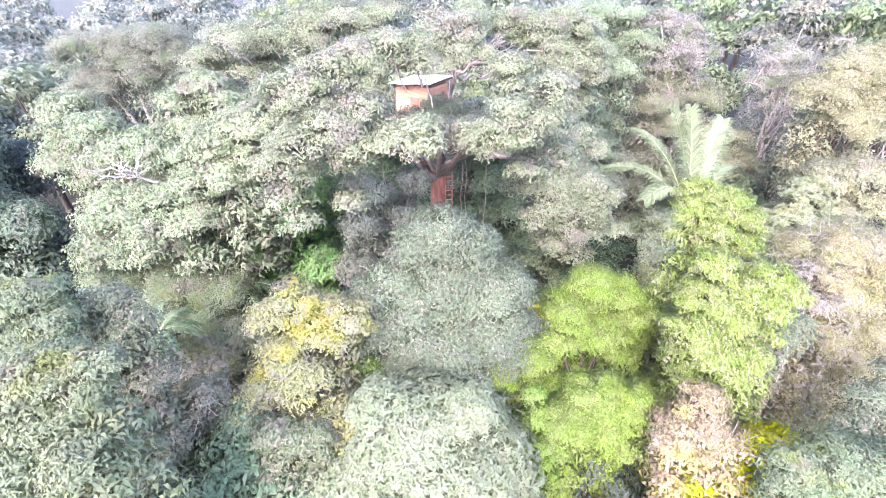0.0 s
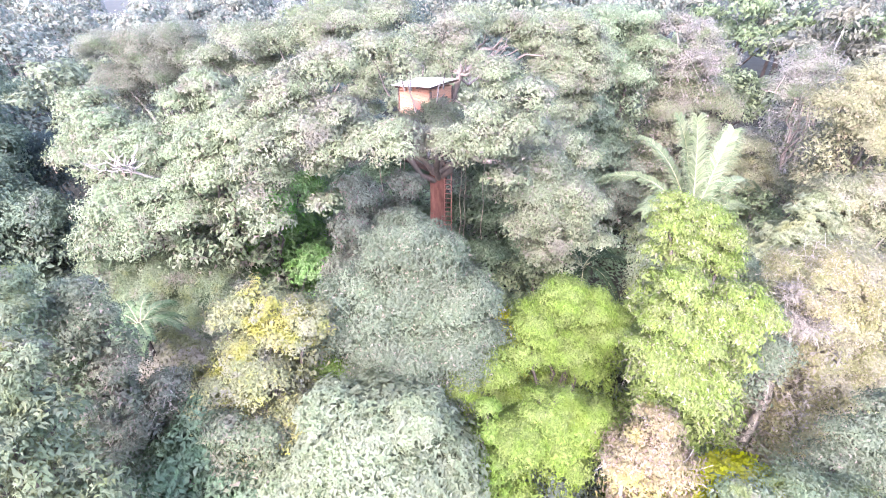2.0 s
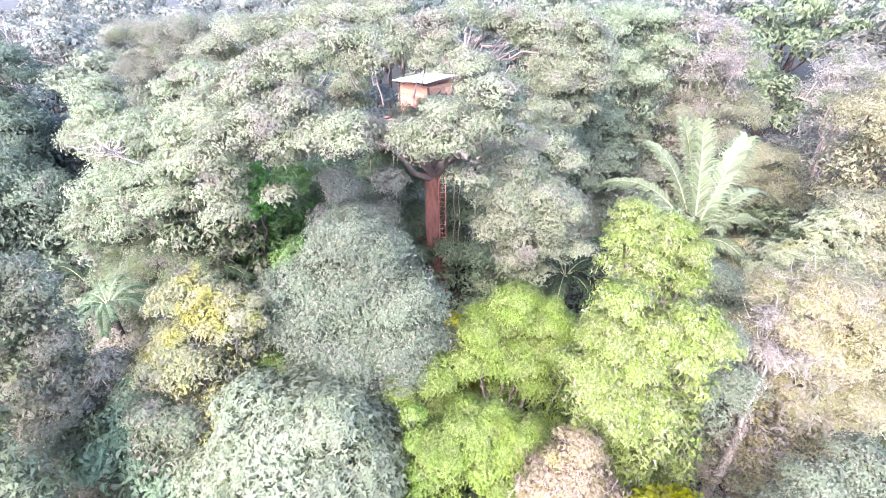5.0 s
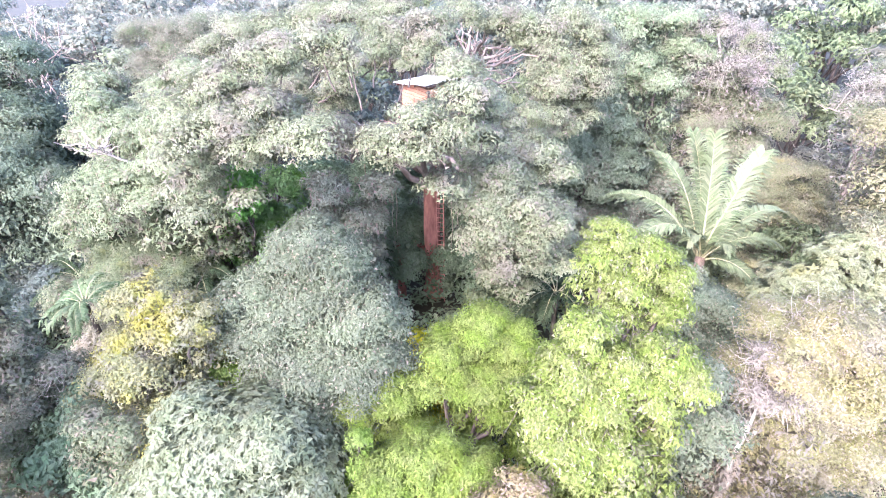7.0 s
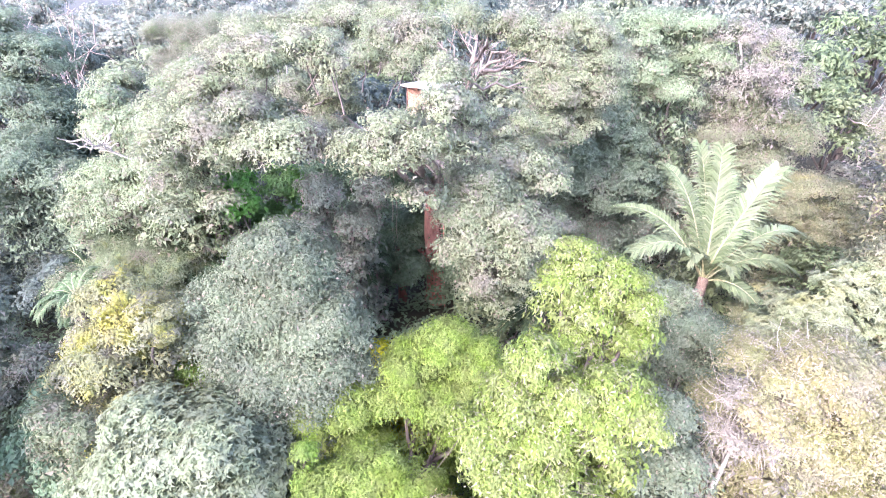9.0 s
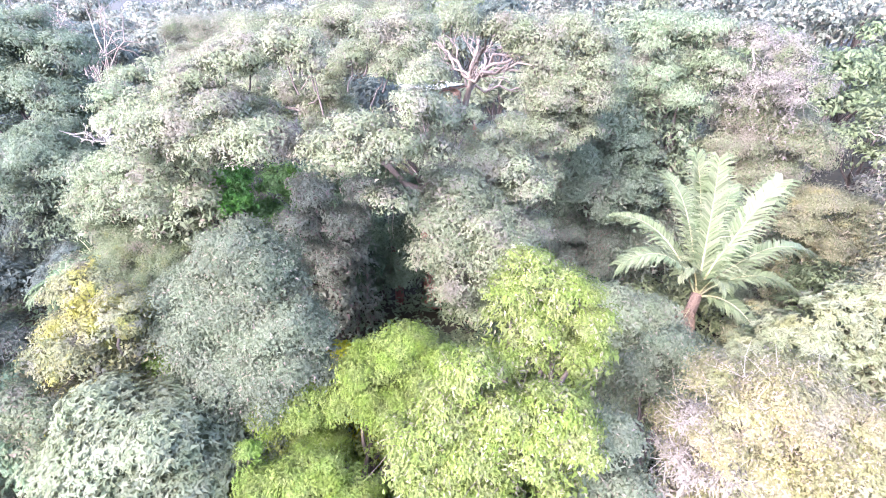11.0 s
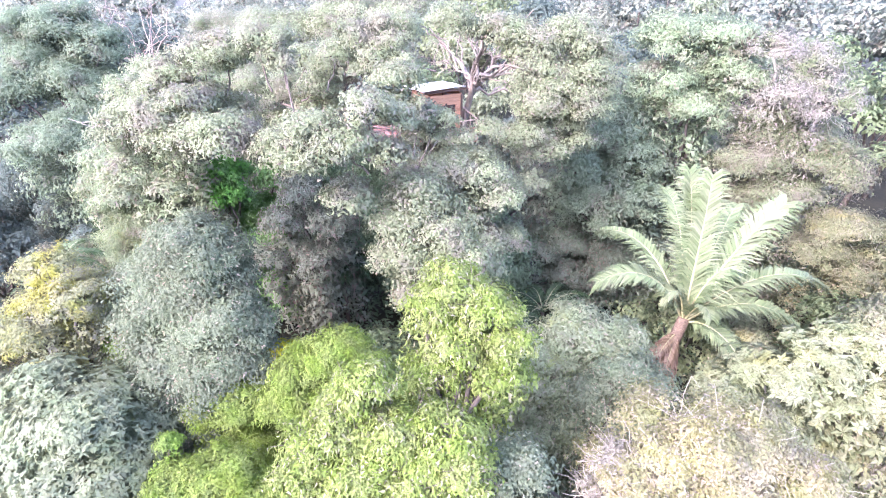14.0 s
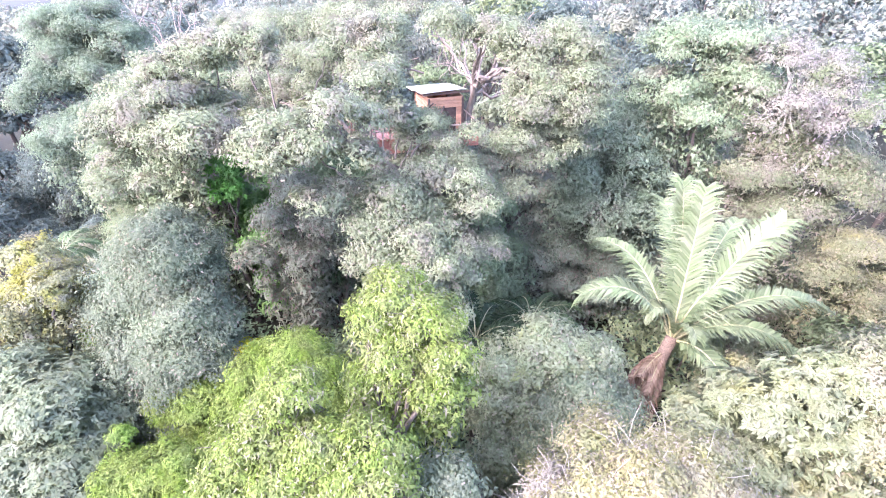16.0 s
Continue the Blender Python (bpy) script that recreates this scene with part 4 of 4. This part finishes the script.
wall_boards(C, V, L, (0.75, 1.35, 0.9, 1.6))
LU = 1.85
wall_boards(C, U, LU, (0.8, 1.5, 0.0, 1.75))
wall_boards(C + V * L, U, LU)
wall_boards(C + U * LU, V, L)
for a in (C, C + V * L, C + U * LU, C + U * LU + V * L):
    stick("corner_post", WOOD_DARK, hut, a, a + UP * (H - 0.05), 0.11, 0.11, U)
stick("shutter", WOOD, hut, C + V * 1.05 - U * 0.035 + UP * 0.92, C + V * 1.05 - U * 0.035 + UP * 1.58, 0.62, 0.03, U, label="closed wooden shutter")
stick("door", WOOD_DARK, hut, C + U * 1.15 + V * 0.05 + UP * 0.02, C + U * 1.15 + V * 0.05 + UP * 1.72, 0.7, 0.03, V, label="dark open doorway board")
for k in (-0.3, 0.75, 1.8, 2.5):
    stick("rafter", WOOD_DARK, hut, C + V * k - U * 0.4 + UP * (H + 0.2 - 0.13 * k), C + V * k + U * 2.1 + UP * (H + 0.24 - 0.13 * k), 0.06, 0.1)
# corrugated roof: sheets with waves across the slope
for sheet in range(4):
    vs, qs = [], []
    for i in range(17):
        s = -0.45 + sheet * 0.78 + i * 0.8 / 16
        wave = 0.02 * math.cos(i * math.pi * 0.75) + 0.006 * (sheet % 2)
        for j in range(5):
            f = j / 4
            q = C + V * s + U * (-0.5 + f * 2.4) + UP * (H + 0.31 - 0.13 * s + 0.06 * f + wave + 0.015 * math.sin(s * 3 + f * 4))
            vs.append(q[:])
    m = len(vs)
    vs += [(x, y, z - 0.012) for x, y, z in vs]
    for i in range(16):
        for j in range(4):
            a = i * 5 + j
            qs += [(a, a + 1, a + 6, a + 5), (m + a, m + a + 5, m + a + 6, m + a + 1)]
    for i in range(16):
        for j in (0, 4):
            a = i * 5 + j
            qs.append((a, a + 5, m + a + 5, m + a))
    put("roof_sheet", mesh_of("roof_sheet", vs, qs, SHEET, True), hut, "weathered white corrugated sheet")

ladder = tagged(new("ladder", None), "long reddish wooden ladder leaning on the great trunk", "ladder")
for s in (-0.2, 0.2):
    stick("rail", WOOD, ladder, (0.42 + s, 26.78, 0.1), (0.32 + s, 26.85, 9.3), 0.05, 0.08, Vector((0, 1, 0)))
for i in range(29):
    z = 0.45 + i * 0.3
    x = 0.42 - 0.1 * z / 9.3
    stick("rung", WOOD, ladder, (x - 0.19, 26.77 + 0.0075 * z, z), (x + 0.19, 26.77 + 0.0075 * z, z), 0.035, 0.045)
    if i % 7 == 3:
        stick("brace", WOOD_DARK, ladder, (x - 0.1, 26.8, z + 0.15), (x - 0.1, 27.05, z + 0.15), 0.04, 0.04)

for x, y, z0, z1 in ((-2.1, 26.3, 2.2, 9.8), (-2.3, 26.2, 2.6, 9.6), (1.1, 26.6, 3.0, 9.5), (1.35, 26.9, 3.2, 9.2), (-3.2, 25.0, 5.0, 9.8), (2.4, 25.6, 5.0, 11.5)):
    vine_path = [(x + 0.05 * math.sin(k * 1.3 + x), y + 0.04 * math.cos(k * 1.7), z0 + (z1 - z0) * k / 12, 0.022) for k in range(13)]
    tagged(new("liana", tubes("liana", [vine_path], ROPE, 5)), "thin pale liana hanging from the great tree", "liana", "hanging lianas")

stump = tagged(new("tree", None), "reddish dead stem wrapped in creepers beside the great trunk", "tree")
put("trunk", tubes("trunk", [[(-2.1, 26.6, -0.3, 0.3), (-2.15, 26.6, 1.5, 0.24), (-2.05, 26.5, 3.0, 0.2), (-2.2, 26.45, 4.2, 0.12)]], BARK_RED, 9), stump)

# ---- palms ----
FROND = leaf_material("leaf_palm", (0.1, 0.122, 0.064), (0.205, 0.235, 0.132), gloss=0.38, through_light=0.3, crown=False)
# deeper copy of the frond colours: shade painted in for the small palms
FROND_SHADED = leaf_material("leaf_palm_shaded", (0.03, 0.045, 0.022), (0.07, 0.1, 0.05), gloss=0.65, crown=False)
FROND_DRY = leaf_material("leaf_palm_dry", (0.16, 0.105, 0.075), (0.32, 0.23, 0.17), gloss=0.6, crown=False)
FROND_FERN = leaf_material("leaf_fern", (0.1, 0.14, 0.07), (0.2, 0.25, 0.14), gloss=0.6, crown=False)
STALK = rough_material("palm_stalk", (0.16, 0.14, 0.06), (0.4, 0.37, 0.2), 12, 0.2, 0.5)


def frond(parent, base, tip, arch, mat, leaflet=0.85, pairs=48, hang=0.35, thick=0.05, broad=0.042, label=""):
    """One feather leaf: an arching stalk and two rows of folded leaflets."""
    base, tip = np.array(base, float), np.array(tip, float)
    mid = base + (tip - base) * 0.45 + np.array([0, 0, arch])
    curve = lambda s: (1 - s) ** 2 * base + 2 * s * (1 - s) * mid + s * s * tip
    stalk = put("stalk", tubes("stalk", [[(*curve(i / 10), thick * (1 - 0.85 * i / 10)) for i in range(11)]], STALK, 5), parent, label)
    vs, qs = [], []
    twist = rng.uniform(-0.25, 0.25)
    for i in range(pairs):
        s = 0.12 + 0.88 * (i + 0.5) / pairs
        c, t = curve(s), unit(curve(min(1, s + 0.02)) - curve(s - 0.02))
        side = unit(np.cross(t, (0, 0, 1.0)))
        up = np.cross(side, t)
        side = side * math.cos(twist) + up * math.sin(twist)
        ll = leaflet * (0.45 + 0.55 * math.sin(math.pi * min(1.0, 0.12 + s * 0.8))) * rng.uniform(0.85, 1.1)
        for sg in (-1, 1):
            d = unit(side * sg * 0.8 + t * 0.75 + up * 0.2 + rng.normal(0, 0.07, 3))
            m = c + d * ll * 0.5
            e = c + d * ll * 0.98 - np.array([0, 0, ll * hang * rng.uniform(0.5, 1.2)])
            w = np.cross(d, up)
            w = unit(w) * broad
            k = len(vs)
            vs += [c - w * 0.6, c + w * 0.6, m + w, m - w, e + w * 0.15, e - w * 0.15]
            qs += [(k, k + 1, k + 2, k + 3), (k + 3, k + 2, k + 4, k + 5)]
    return put("blade", mesh_of("blade", vs, qs, mat), stalk)


palm = tagged(new("palm", None), "large feather palm with silvery arching fronds and dead skirt", "palm tree")
PB = (13.5, 24.3, 7.0)
put("trunk", tubes("trunk", [[(12.9, 21.6, -0.3, 0.3), (13.0, 21.8, 2.0, 0.22), (13.15, 22.3, 4.5, 0.2), (13.35, 23.6, 6.2, 0.24), (13.5, 24.3, 7.2, 0.22)]], rough_material("palm_trunk", (0.07, 0.045, 0.032), (0.22, 0.15, 0.11), 7, 0.8, stretch=(1, 1, 5)), 10), palm)
# tip, rise of the arch, leaflet length
for tx, ty, tz, ar, ll in ((9.2, 27.2, 8.5, 2.6, 0.85), (11.3, 28.9, 10.4, 2.2, 0.95), (12.2, 26.2, 12.4, 1.4, 1.25), (13.0, 25.9, 12.5, 0.9, 1.2), (15.6, 27.2, 11.5, 1.5, 1.25), (14.2, 29.0, 10.3, 2.2, 1.0), (18.3, 28.4, 7.7, 3.0, 1.05),
                           (17.3, 25.8, 7.3, 2.0, 1.0), (10.3, 22.8, 8.7, 2.5, 0.95), (16.2, 23.0, 6.2, 1.6, 0.8), (14.6, 25.6, 8.7, 2.4, 0.9), (14.3, 23.4, 8.2, 1.3, 0.65), (12.6, 23.6, 8.4, 1.6, 0.7)):
    frond(palm, PB, (tx, ty, tz), ar, FROND, ll, 92, 0.4, 0.055, 0.036)
put("spear", tubes("spear", [[(13.5, 24.5, 7.2, 0.06), (13.5, 25.6, 9.6, 0.05), (13.5, 26.8, 11.9, 0.02)]], STALK, 6), palm, "closed pale upright young frond")
for tx, ty, tz in ((13.0, 22.6, 6.3), (13.4, 22.3, 5.9), (12.6, 22.4, 5.2), (13.3, 21.9, 5.0), (12.8, 21.7, 4.4), (13.7, 22.2, 4.8), (12.3, 22.6, 4.4), (13.1, 21.6, 3.6), (12.7, 22.6, 6.0)):
    frond(palm, (13.4, 23.9, 6.7), (tx, ty, tz), 0.35, FROND_DRY, 0.36, 34, 0.9, 0.03, 0.028, label="dead brown hanging frond")


def small_palm(x, y, z, size, label, mat=FROND_SHADED, n=9, leaflet=0.55):
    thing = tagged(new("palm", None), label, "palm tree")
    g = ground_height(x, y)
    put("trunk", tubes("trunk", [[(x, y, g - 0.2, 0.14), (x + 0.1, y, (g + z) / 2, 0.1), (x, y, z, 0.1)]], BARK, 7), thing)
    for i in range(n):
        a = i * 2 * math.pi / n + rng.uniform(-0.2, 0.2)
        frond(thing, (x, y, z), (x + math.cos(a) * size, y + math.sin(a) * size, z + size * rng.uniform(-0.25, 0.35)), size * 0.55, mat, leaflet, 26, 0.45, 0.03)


small_palm(7.3, 20.6, 6.6, 2.2, "small feather palm in the clearing, coloured dark for shade", n=8)
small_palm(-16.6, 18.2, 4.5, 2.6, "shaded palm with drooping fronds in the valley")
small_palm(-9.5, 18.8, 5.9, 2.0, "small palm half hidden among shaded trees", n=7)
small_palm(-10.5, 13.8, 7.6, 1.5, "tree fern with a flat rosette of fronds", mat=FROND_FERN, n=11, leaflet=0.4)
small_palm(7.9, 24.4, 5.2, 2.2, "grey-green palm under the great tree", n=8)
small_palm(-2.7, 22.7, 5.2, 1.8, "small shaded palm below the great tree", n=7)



def bare_tree(label, base, top, spread, r=0.12, mat=BARK_PALE, ground=True):
    """A leafless pale tree: a crooked stem whose limbs fork twice."""
    thing = tagged(new("tree", None), label, "tree")
    thing.location = (base[0], base[1], ground_height(base[0], base[1]) if ground else base[2])
    low, high = np.array([0.0, 0.0, -0.3 if ground else 0.0]), np.array(top, float) - np.array(thing.location)
    stem = bough(low, low + (high - low) * 0.62, r * 1.3, r, 6, 0.0, 0.02)
    paths, limbs = [stem], []
    for k in range(6):
        a = k * 1.05 + rng.uniform(-0.3, 0.3)
        e = high + np.array([math.cos(a) * spread, math.sin(a) * spread, rng.uniform(-0.45, 0.35) * spread])
        main = bough(stem[-1][:3] if k % 2 else stem[-2][:3], e, r * 0.7, 0.03, 6, 0.08, 0.09)
        limbs.append(main)
        for j in (2, 3, 4, 5):
            p0 = np.array(main[j][:3])
            limbs.append(bough(p0, p0 + unit(e - high) * spread * 0.3 + rng.normal(0, spread * 0.24, 3) + np.array([0, 0, spread * 0.18]), 0.04, 0.012, 4, 0.0, 0.12))
    put("trunk", tubes("trunk", paths, mat, 7), thing)
    for k in range(0, len(limbs), 5):
        put("limb", tubes("limb", limbs[k:k + 5], mat, 5), thing)


bare_tree("leafless whitish tree standing above the canopy", (-17.9, 37.3), (-17.9, 38.5, 13.8), 1.7)
bare_tree("dead pale tree with forking bare limbs", (26.4, 28.0), (25.9, 29.5, 10.9), 1.6, 0.12, BARK_LIMB)
bare_tree("leafless pinkish-grey tree in the distance", (-36.0, 34.0), (-37.0, 35.0, 14.6), 3.2, 0.13, BARK_LIMB)
bare_tree("slender leafless grey tree in the distance", (-41.0, 37.0), (-41.5, 37.5, 14.2), 2.8, 0.12, BARK_LIMB)
bare_tree("bare pale tree rising beyond the palm", (22.4, 33.4), (22.4, 33.5, 13.6), 2.0, 0.1, BARK_LIMB)
bare_tree("broken bare branch sticking out of the canopy", (-11.7, 19.2, 11.2), (-12.9, 18.3, 12.2), 0.8, 0.05, BARK_PALE, False)

# ---- the rest of the forest ----
taken = np.concatenate(CROWNS)
protos = []
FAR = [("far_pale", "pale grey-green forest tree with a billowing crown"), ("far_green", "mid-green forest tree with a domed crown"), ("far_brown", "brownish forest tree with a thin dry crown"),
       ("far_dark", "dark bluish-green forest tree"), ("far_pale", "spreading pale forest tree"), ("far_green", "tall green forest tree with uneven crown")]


def forest_lobes(seed, h, w):
    r = np.random.default_rng(seed)
    lobes = [(0.0, 0.0, h - w * 0.35, w * 0.55)]
    for i in range(6):
        a = i * 1.05 + r.uniform(-0.3, 0.3)
        lobes.append((math.cos(a) * w * r.uniform(0.5, 0.75), math.sin(a) * w * r.uniform(0.5, 0.75), h - w * r.uniform(0.5, 0.95), w * r.uniform(0.36, 0.5)))
    return lobes


spots = []
r2 = np.random.default_rng(21)
for _ in range(12000):
    y = r2.uniform(-32, 1) if r2.uniform() < 0.14 else 1 + 190 * r2.uniform(0, 1) ** 0.8
    x = r2.uniform(-190, 85)
    if x > 40 + max(0, y) or x < -32 - max(0, y) * 2.2 or math.hypot(x - 7, y) > 150:
        continue
    far = math.hypot(x - 7, y)
    if spots and min((x - a) ** 2 + (y - b) ** 2 for a, b in spots) < (3.6 if far < 40 else 4.3 + far * 0.025) ** 2:
        continue
    spots.append((x, y))
spots.sort(key=lambda q: math.hypot(q[0] - 7, q[1]) + (60 if q[1] < 1 else 0))
far_at, far_out, far_stem, far_size = [], [], [], []
made = 0
for i, (x, y) in enumerate(spots):
    far = math.hypot(x - 7, y) if y > 1 else 60 + abs(y)
    g = ground_height(x, y)
    turn, grow_x = r2.uniform(0, 360), r2.uniform(0.95, 1.15)
    near_by = np.hypot(taken[:, 0] - x, taken[:, 1] - y) - taken[:, 3]
    under = near_by.min() < 2.2
    if under and (far < 8 or far > 44):
        continue
    if under:
        s = min(0.72, max(0.3, (taken[near_by.argmin(), 2] - g) * 0.062)) * r2.uniform(0.8, 1.0)
        if -4 < x < 4 and 17 < y < 28:
            s = min(s, 0.28)
    elif far < 32:
        s = r2.uniform(0.6, 0.85)
    elif far < 55:
        s = r2.uniform(0.9, 1.2)
    else:
        s = r2.uniform(0.75, 1.05) if y < 3 else r2.uniform(1.15, 1.6)
    if made > 175:
        # too far off to pick apart: one joined stretch of woods
        lobes = [(a * s + x, b * s + y, c * s + g, d * s) for a, b, c, d in forest_lobes(300 + i % 40, 10.0, 3.6)]
        k = min(0.8, max(0.45, far / 120)) if y > 3 else 1.1
        q, o, g0 = crown_points(lobes, 0.42 * k * k, 0.8, 0.7, 0.36)
        far_size.append(g0 * k * 0.85)
        far_at.append(q)
        far_out.append(o)
        far_stem.append([(x, y, g, 0.3), (x + 0.2, y, g + 4 * s, 0.22), (x, y + 0.1, g + 9 * s, 0.1)])
        continue
    k = made % len(FAR)
    if k == 3 and x > 6 and len(protos) == len(FAR):
        k = 0 if i % 2 else 1
    # valley trees all take the darkest leaves, so their colour supplies the shade
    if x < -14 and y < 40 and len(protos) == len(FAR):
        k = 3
    elif x < -4 and y < 13 and len(protos) == len(FAR):
        k = 2 if i % 3 else 0
    made += 1
    if len(protos) < len(FAR):
        lobes = [(a + x, b + y, c + g, d) for a, b, c, d in forest_lobes(40 + i, 10.0, 3.6)]
        protos.append(grow(FAR[k][0], FAR[k][1], "tree", lobes, 0.2, "forest trees", False))
        base = protos[-1]
    else:
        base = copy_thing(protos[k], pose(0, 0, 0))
    base.matrix_basis = pose(x, y, g, 0, 0, turn) @ Matrix.Diagonal((s * grow_x, s / grow_x * 1.05, s, 1))
# paled leaf colours paint the haze into the distant crowns
FAR_LEAF = leaf_material("leaf_far_woods", (0.16, 0.18, 0.14), (0.29, 0.3, 0.23), dry=(0.34, 0.3, 0.25), share=0.1, patch=(0.26, 0.23, 0.18), patch_at=0.56)
woods = tagged(new("far_woods", None), "grey-green woods stretching to the horizon, paled in colour for haze", "woods", kind="stuff")
tagged(put("crown", leaf_mesh("crown", np.concatenate(far_at), np.concatenate(far_out), 0.95, 0.6, FAR_LEAF, 0.3, grown=np.concatenate(far_size)), woods), kind="stuff")
tagged(put("trunk", tubes("trunk", far_stem, BARK, 5), woods), kind="stuff")

# low growth over the forest floor
n = 45000
cx, cy = rng.uniform(-32, 28, 900), rng.uniform(0, 46, 900)
pick = rng.integers(0, 900, n)
px, py = cx[pick] + rng.normal(0, 0.7, n), cy[pick] + rng.normal(0, 0.7, n)
top = rng.uniform(0.6, 2.6, 900)[pick]
pz = rng.uniform(0.1, 1, n) * top + np.array([ground_height(a, b) for a, b in zip(px, py)])
low = leaf_mesh("undergrowth", np.stack([px, py, pz], 1), np.tile([0.0, 0.0, 1.0], (n, 1)), 0.4, 0.17, KINDS["dark"][0], 0.3)
tagged(new("undergrowth", low), "dark leafy undergrowth covering the forest floor", "undergrowth", kind="stuff")
